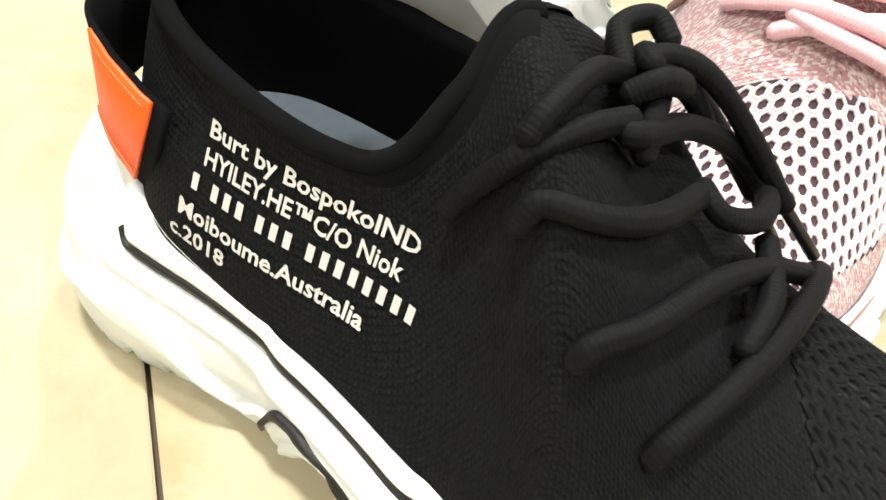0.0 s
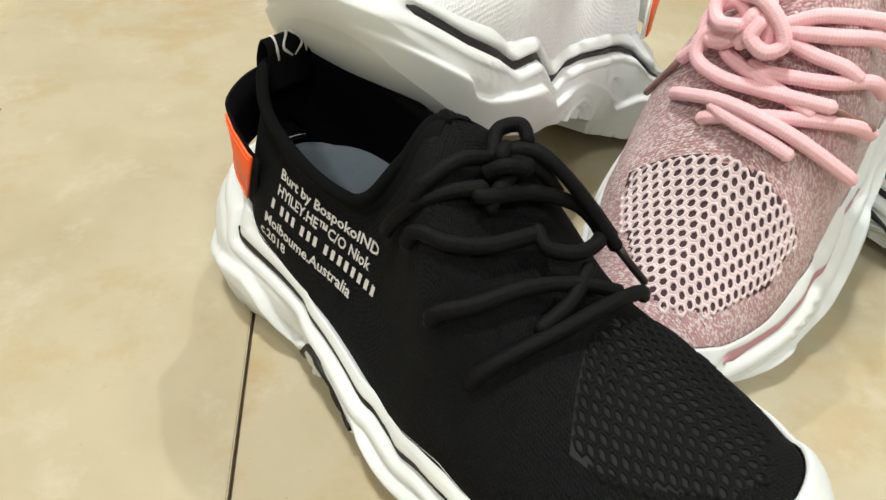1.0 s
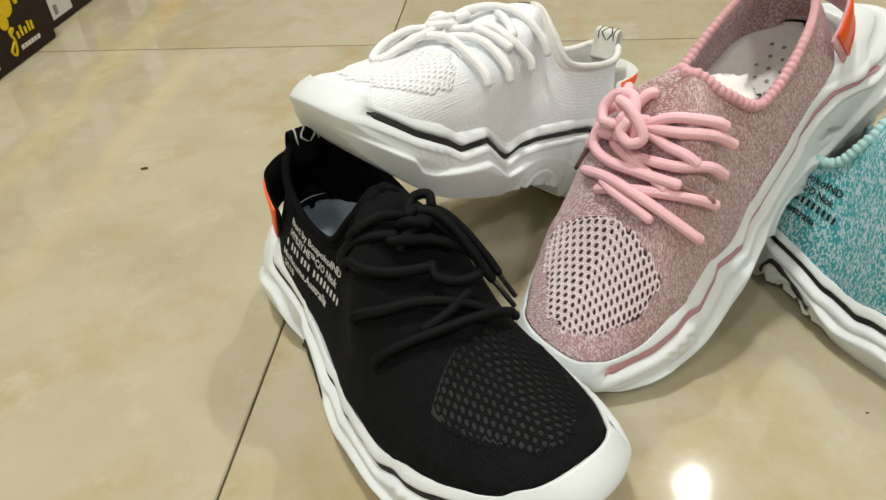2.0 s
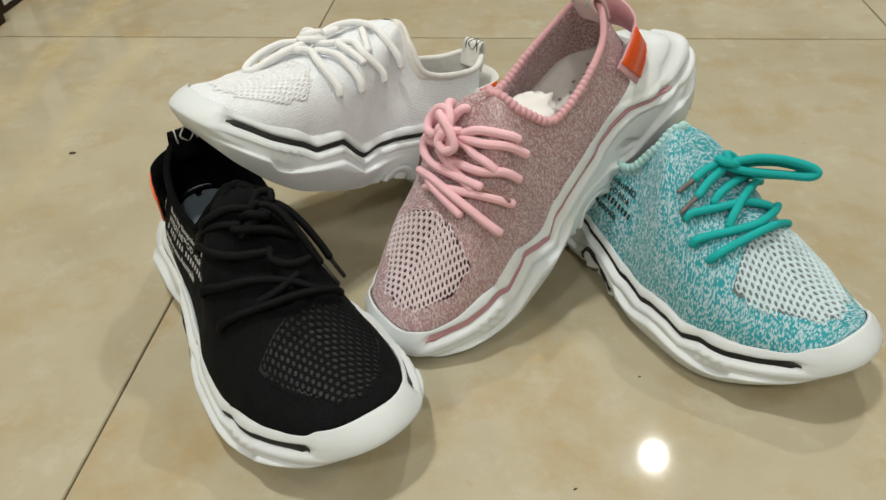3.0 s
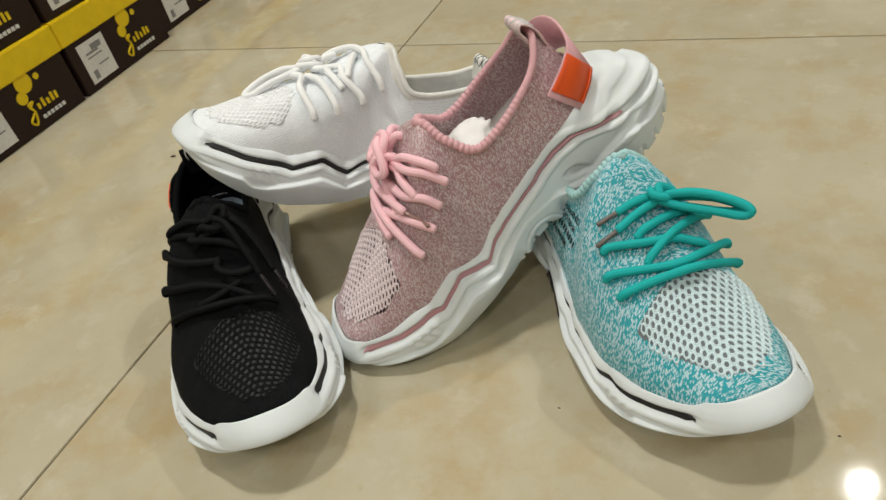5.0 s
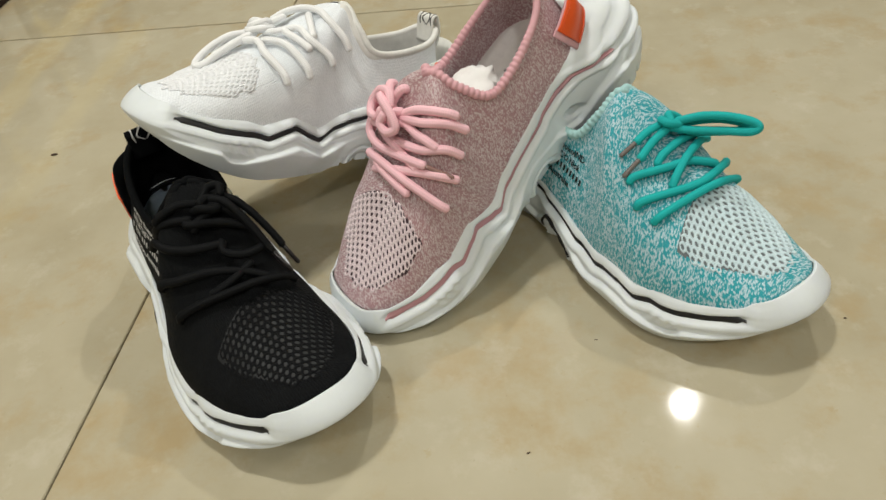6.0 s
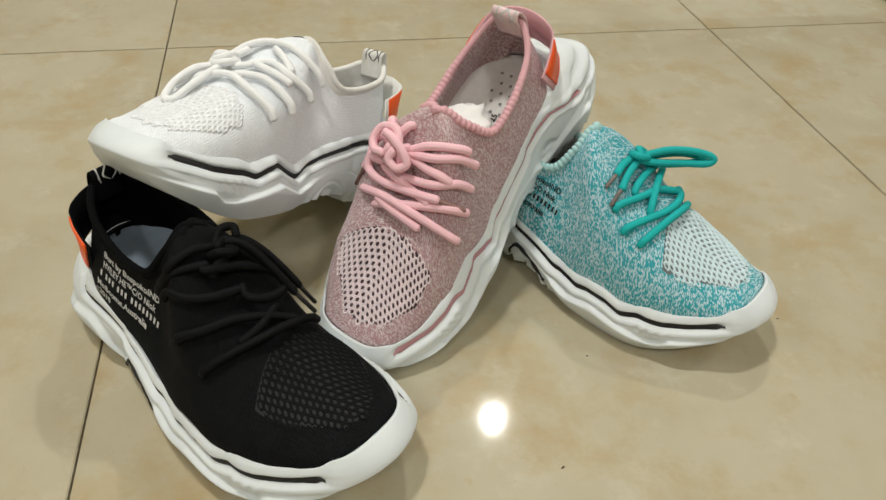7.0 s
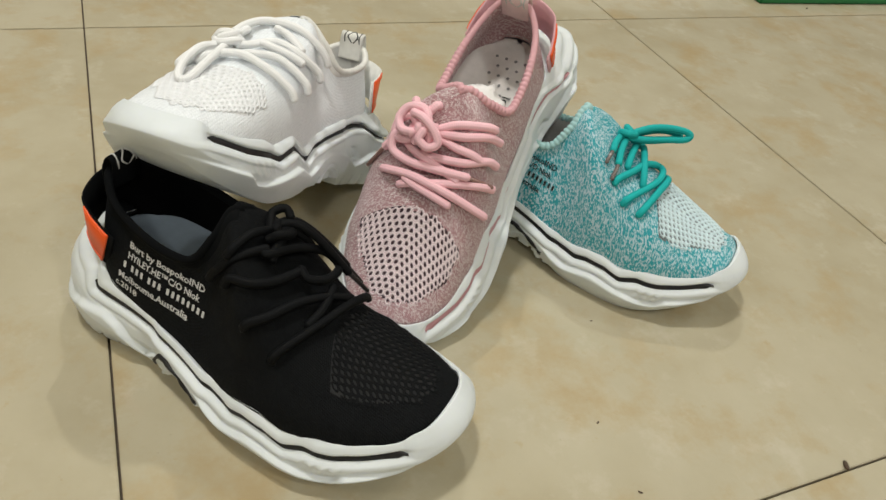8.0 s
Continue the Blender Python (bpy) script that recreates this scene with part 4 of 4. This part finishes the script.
add_free_lace(white, "white_cord", [
    [(0.146, -0.028, 0.102), (0.138, -0.0240, 0.1090), (0.1271, -0.0165, 0.1145), (0.1232, 0.0001, 0.1155), (0.1250, 0.0170, 0.1120), (0.1180, 0.0290, 0.1020), (0.1140, 0.0325, 0.0940)],
    [(0.158, -0.016, 0.094), (0.1544, -0.0085, 0.0962), (0.1424, 0.0045, 0.1020), (0.1440, 0.0230, 0.0985), (0.1330, 0.0350, 0.0890), (0.130, 0.0375, 0.083)],
    [(0.165, -0.006, 0.0895), (0.1631, 0.0017, 0.0915), (0.1595, 0.0198, 0.0920), (0.1528, 0.0370, 0.0815), (0.150, 0.0405, 0.074)],
    [(0.181, -0.028, 0.078), (0.1786, -0.0213, 0.0845), (0.1693, -0.0066, 0.0892), (0.1757, 0.0180, 0.0860), (0.1702, 0.0367, 0.0755), (0.168, 0.041, 0.069)],
    [(0.1284, -0.0053, 0.1110), (0.1340, 0.0060, 0.1090), (0.1390, 0.0180, 0.1045), (0.141, 0.025, 0.100)],
    [(0.148, -0.005, 0.099), (0.1520, 0.0060, 0.0985), (0.1500, 0.0200, 0.0960), (0.146, 0.030, 0.092)],
    [(0.160, -0.021, 0.0950), (0.1702, -0.026, 0.0908), (0.1804, -0.029, 0.0872), (0.1950, -0.0275, 0.0785), (0.2060, -0.0230, 0.0700), (0.2095, -0.0180, 0.0665), (0.2040, -0.0150, 0.0690), (0.1940, -0.0150, 0.0770), (0.1780, -0.0170, 0.0865), (0.164, -0.020, 0.0930)],
    [(0.158, -0.024, 0.0960), (0.1690, -0.032, 0.0880), (0.1790, -0.0370, 0.0810), (0.1860, -0.0390, 0.0740), (0.1850, -0.0350, 0.0760), (0.1760, -0.0290, 0.0850), (0.164, -0.023, 0.0930)],
    [(0.1503, -0.0200, 0.0975), (0.1560, -0.0150, 0.0975), (0.1640, -0.0160, 0.0960), (0.1680, -0.0220, 0.0935), (0.1640, -0.0290, 0.0940), (0.1560, -0.0290, 0.0970), (0.1520, -0.0230, 0.1010), (0.1570, -0.0180, 0.1020), (0.1640, -0.0200, 0.0990), (0.1660, -0.0250, 0.0960)],
    [(0.1540, -0.0140, 0.0960), (0.1600, -0.0190, 0.1010), (0.1630, -0.0260, 0.1000), (0.1610, -0.0320, 0.0940)],
    [(0.1400, -0.0210, 0.1060), (0.1470, -0.0215, 0.1025), (0.1560, -0.0220, 0.0970)],
], 0.0028)
add_free_lace(black, "black_cord", [
    [(0.105, -0.033, 0.091), (0.1090, -0.0330, 0.0985), (0.1169, -0.0310, 0.1085), (0.1240, -0.0220, 0.1130), (0.1303, -0.0110, 0.1135)],
    [(0.1165, -0.0310, 0.1120), (0.118, -0.0262, 0.1165), (0.1208, -0.0130, 0.1200), (0.1237, 0.0001, 0.1165)],
    [(0.121, -0.040, 0.099), (0.1235, -0.0378, 0.1045), (0.1338, -0.0340, 0.1050), (0.142, -0.0220, 0.1040), (0.1475, 0.0002, 0.1020)],
    [(0.1300, -0.0150, 0.1120), (0.1331, -0.0130, 0.1125), (0.1394, 0.0059, 0.1100), (0.1490, 0.0220, 0.1040), (0.1590, 0.0230, 0.0985), (0.1600, 0.0090, 0.0990), (0.1530, -0.0020, 0.1010), (0.1464, 0.0000, 0.1030)],
    [(0.1248, 0.0000, 0.1165), (0.1189, 0.0100, 0.1210), (0.1237, 0.0170, 0.1230), (0.1290, 0.0150, 0.1200)],
    [(0.1400, -0.0490, 0.0850), (0.1417, -0.0468, 0.0895), (0.149, -0.0373, 0.0935), (0.1565, -0.0180, 0.0960), (0.1650, 0.0000, 0.0935), (0.1740, 0.0150, 0.0870)],
    [(0.1590, -0.0490, 0.0745), (0.1605, -0.0468, 0.0795), (0.1654, -0.0360, 0.0850), (0.1718, -0.0163, 0.0885), (0.1760, 0.0050, 0.0890), (0.1780, 0.0240, 0.0840), (0.1770, 0.0310, 0.0770)],
    [(0.1345, -0.0130, 0.1085), (0.1337, -0.0080, 0.1120), (0.1316, 0.0045, 0.1145)],
    [(0.1665, -0.0233, 0.0885), (0.1677, -0.0074, 0.0920), (0.1635, 0.0097, 0.0940)],
    [(0.1260, 0.0010, 0.1150), (0.1310, 0.0090, 0.1160), (0.1370, 0.0150, 0.1120), (0.1420, 0.0184, 0.1060)],
    [(0.1250, 0.0040, 0.1180), (0.1310, 0.0119, 0.1188), (0.1400, 0.0170, 0.1165), (0.1530, 0.0220, 0.1070), (0.1646, 0.0258, 0.0953)],
    [(0.1230, 0.0080, 0.1160), (0.1280, 0.0190, 0.1150), (0.1370, 0.0270, 0.1080), (0.1490, 0.0330, 0.0980), (0.1580, 0.0360, 0.0900)],
    [(0.1270, -0.0060, 0.1150), (0.1320, -0.0020, 0.1190), (0.1350, 0.0060, 0.1170), (0.1310, 0.0120, 0.1150), (0.1260, 0.0070, 0.1190), (0.1290, -0.0010, 0.1205)],
], 0.0027)
add_aglet(black, "aglet_black", (0.1646, 0.0258, 0.0953), (0.1763, 0.0306, 0.0836))
add_aglet(black, "aglet_black", (0.1580, 0.0360, 0.0900), (0.1670, 0.0400, 0.0790))



def settle(thing):
    """The worn-in shape of the black one: flatter over the toes, its inner topline pushed up by the sole on it."""
    def step(a, b, x):
        k = np.clip((x - a) / (b - a), 0, 1)
        return k * k * (3 - 2 * k)
    for child in thing.children:
        if child.name.startswith(("sole", "arch", "heel_strap")):
            continue
        co = np.array([tuple(v.co) for v in child.data.vertices])
        x, y, z = co.T
        fore = step(0.125, 0.165, x) * (1 - step(0.232, 0.252, x)) * np.clip((z - 0.048) / 0.025, 0, 1)
        rim = step(0.012, 0.022, y) * step(0.0, 0.03, x) * (1 - step(0.075, 0.105, x)) * np.clip((z - 0.070) / 0.025, 0, 1)
        co[:, 2] += -0.006 * fore + 0.006 * rim
        slim = step(0.060, 0.110, x) * (1 - step(0.225, 0.252, x)) * np.clip((z - 0.042) / 0.020, 0, 1)
        co[:, 1] -= 0.10 * y * slim
        child.data.vertices.foreach_set("co", co.ravel())
        child.data.update()


settle(black)

# ---- tissue stuffed into the pink sneaker, and the stamps on its insole ----
def tissue_ball(m):
    bm = bmesh.new()
    bmesh.ops.create_icosphere(bm, subdivisions=4, radius=1)
    for v in bm.verts:
        p = v.co.copy()
        k = 1 + 0.20 * noise.noise(p * 1.9) + 0.22 * abs(noise.noise(p * 3.1)) - 0.10 * abs(noise.noise(p * 6.5)) + 0.03 * noise.noise(p * 14)
        v.co = Vector((p.x * 0.024 * k, p.y * 0.0205 * k, p.z * 0.0095 * k))
    ob = tagged(new("tissue_paper", bm_mesh("tissue_paper", bm, "tissue", True)), "crumpled white tissue paper stuffed inside the pink sneaker", "tissue paper")
    ob.matrix_world = m
    return ob


tissue_ball(PINK_POSE @ pose(0.094, 0.002, 0.0815, 0, 4, 0))


def insole_height(x):
    return float(np.interp(x, [0, 0.05, 0.12, 0.2], [0.060, 0.055, 0.044, 0.038])) + 0.0007


footbed = next(o for o in pink.children if o.name.startswith("insole"))
for text, x0, y0 in (("L 25", 0.066, 0.003), ("NF01", 0.067, 0.011)):
    v, f = lettering(text, 0.0065, "black_print")
    flat = [(x0 - p[0], y0 - p[1], insole_height(x0 - p[0])) for p in v]
    part("stamp", mesh_of("stamp", flat, f, None, ["black_print"], smooth=False), footbed)
mark = [(0.066, -0.006), (0.063, -0.002), (0.058, -0.003), (0.061, -0.008)]
part("stamp", mesh_of("stamp", [(x, y, insole_height(x)) for x, y in mark], [(0, 1, 2, 3)], None, ["red_print"], smooth=False), footbed, "faded red mark")
for i in range(5):
    for j in range(4):
        x, y = 0.022 + i * 0.008, -0.012 + j * 0.008 + 0.004 * (i % 2)
        ring = [(x + 0.0013 * math.cos(a), y + 0.0013 * math.sin(a), insole_height(x)) for a in np.linspace(0, 6.283, 12, endpoint=False)]
        part("insole_dot", mesh_of("insole_dot", ring, [tuple(range(12))], None, ["grey_ink"], smooth=False), footbed)


# ---- shoe boxes along the wall side ----
def shoe_box(x, y, z, turn=0.0, sticker=True):
    thing = tagged(new("shoe_box"), "dark brown card shoe box with a yellow lid, beside the shoes", "shoe box", "stacked shoe boxes")
    thing.matrix_world = pose(x, y, z, 0, 0, turn)
    body = part("body", bm_mesh("body", box_data((0.300, 0.192, 0.078), (-0.152, 0, 0.039), 0.0015), "box_brown"), thing)
    part("lid", bm_mesh("lid", box_data((0.306, 0.198, 0.036), (-0.152, 0, 0.0925), 0.0015), "box_yellow"), thing, "yellow card lid")
    f = 0.0002

    def disc(y0, z0, r, name="dot"):
        ring = [(f + -0.0015, y0 + r * math.cos(a), z0 + r * math.sin(a)) for a in np.linspace(0, 2 * math.pi, 28, endpoint=False)]
        part(name, mesh_of(name, ring, [tuple(range(28))], None, ["box_yellow"], smooth=False), body)

    disc(0.022, 0.066, 0.0135), disc(0.010, 0.050, 0.0085), disc(0.044, 0.065, 0.0045)
    swirl = smooth_path([(0, 0.012, 0.034), (0, 0.020, 0.040), (0, 0.012, 0.038), (0, 0.016, 0.026), (0, 0.010, 0.012), (0, 0.004, 0.018), (0, 0.014, 0.026)], 50)
    v, fa, uv = tube(swirl + np.array([-0.0013, 0, 0]), 0.0016, 6)
    part("emblem", mesh_of("emblem", v, fa, uv, ["box_yellow"]), body, "yellow swirl")
    for k, (y0, h) in enumerate(((0.026, 0.008), (0.034, 0.012), (0.042, 0.008), (0.050, 0.012), (0.057, 0.010))):
        part("emblem_bar", bm_mesh("emblem_bar", box_data((0.0008, 0.004, h), (-0.0016, y0, 0.026 + h / 2)), "box_yellow"), body)
    for k in range(6):
        part("emblem_bar", bm_mesh("emblem_bar", box_data((0.0008, 0.005, 0.005), (-0.0016, 0.026 + k * 0.007, 0.015)), "paper"), body)
    if sticker:
        lab = part("label", bm_mesh("label", box_data((0.0006, 0.052, 0.057), (-0.0016, -0.052, 0.038)), "paper"), body, "white paper size label")
        for yy, zz, w, h in ((-0.045, 0.056, 0.02, 0.008), (-0.056, 0.050, 0.024, 0.003), (-0.054, 0.044, 0.028, 0.002), (-0.066, 0.020, 0.008, 0.012), (-0.044, 0.030, 0.02, 0.002)):
            part("ink_bar", bm_mesh("ink_bar", box_data((0.0005, w, h), (-0.0011, yy, zz)), "grey_ink"), lab)
    return thing


for layer, z in ((0, 0.0), (1, 0.1108)):
    for k, y in enumerate((-0.66, -0.459, -0.258, -0.059)):
        shoe_box(-0.437 - 0.004 * layer, y + 0.012, z, (0.0, 0.6, -0.4, 0.3)[k])
    shoe_box(-0.458 - 0.003 * layer, 0.160, z, 1.0)
    shoe_box(-0.461 - 0.003 * layer, 0.364, z, -0.8)


# ---- low shop furniture at the far side, and crumbs on the floor ----
plinth = tagged(new("display_plinth"), "low grey display plinth standing on the tiles", "plinth")
plinth.matrix_world = pose(0.88, 0.320, 0, 0, 0, -0.5)
part("body", bm_mesh("body", box_data((0.74, 0.30, 0.045), (0, 0, 0.0425), 0.004), "paper"), plinth)
part("kick_board", bm_mesh("kick_board", box_data((0.72, 0.28, 0.02), (0, 0, 0.010), 0.002), "grey_ink"), plinth)
mat_ = tagged(new("floor_mat", bm_mesh("floor_mat", box_data((0.50, 0.105, 0.012), (0, 0, 0.006), 0.003), "green")), "dark green mat lying on the floor tiles", "mat")
mat_.matrix_world = pose(1.273, 0.094, 0, 0, 0, -1.5)


def crumb(x, y, size, turn):
    bm = bmesh.new()
    bmesh.ops.create_icosphere(bm, subdivisions=2, radius=1)
    for v in bm.verts:
        k = 1 + 0.35 * noise.noise(v.co * 2 + Vector((x * 50, y * 50, 0)))
        v.co = Vector((v.co.x * size * k, v.co.y * size * 0.45 * k, (v.co.z + 1) * size * 0.3))
    ob = tagged(new("crumb", bm_mesh("crumb", bm, "crumb", True)), "tiny dark crumb of dirt on the tile", "crumb", "crumbs on the floor")
    ob.matrix_world = pose(x, y, 0, 0, 0, turn)


for x, y, size, turn in CRUMBS:
    crumb(x, y, size, turn)
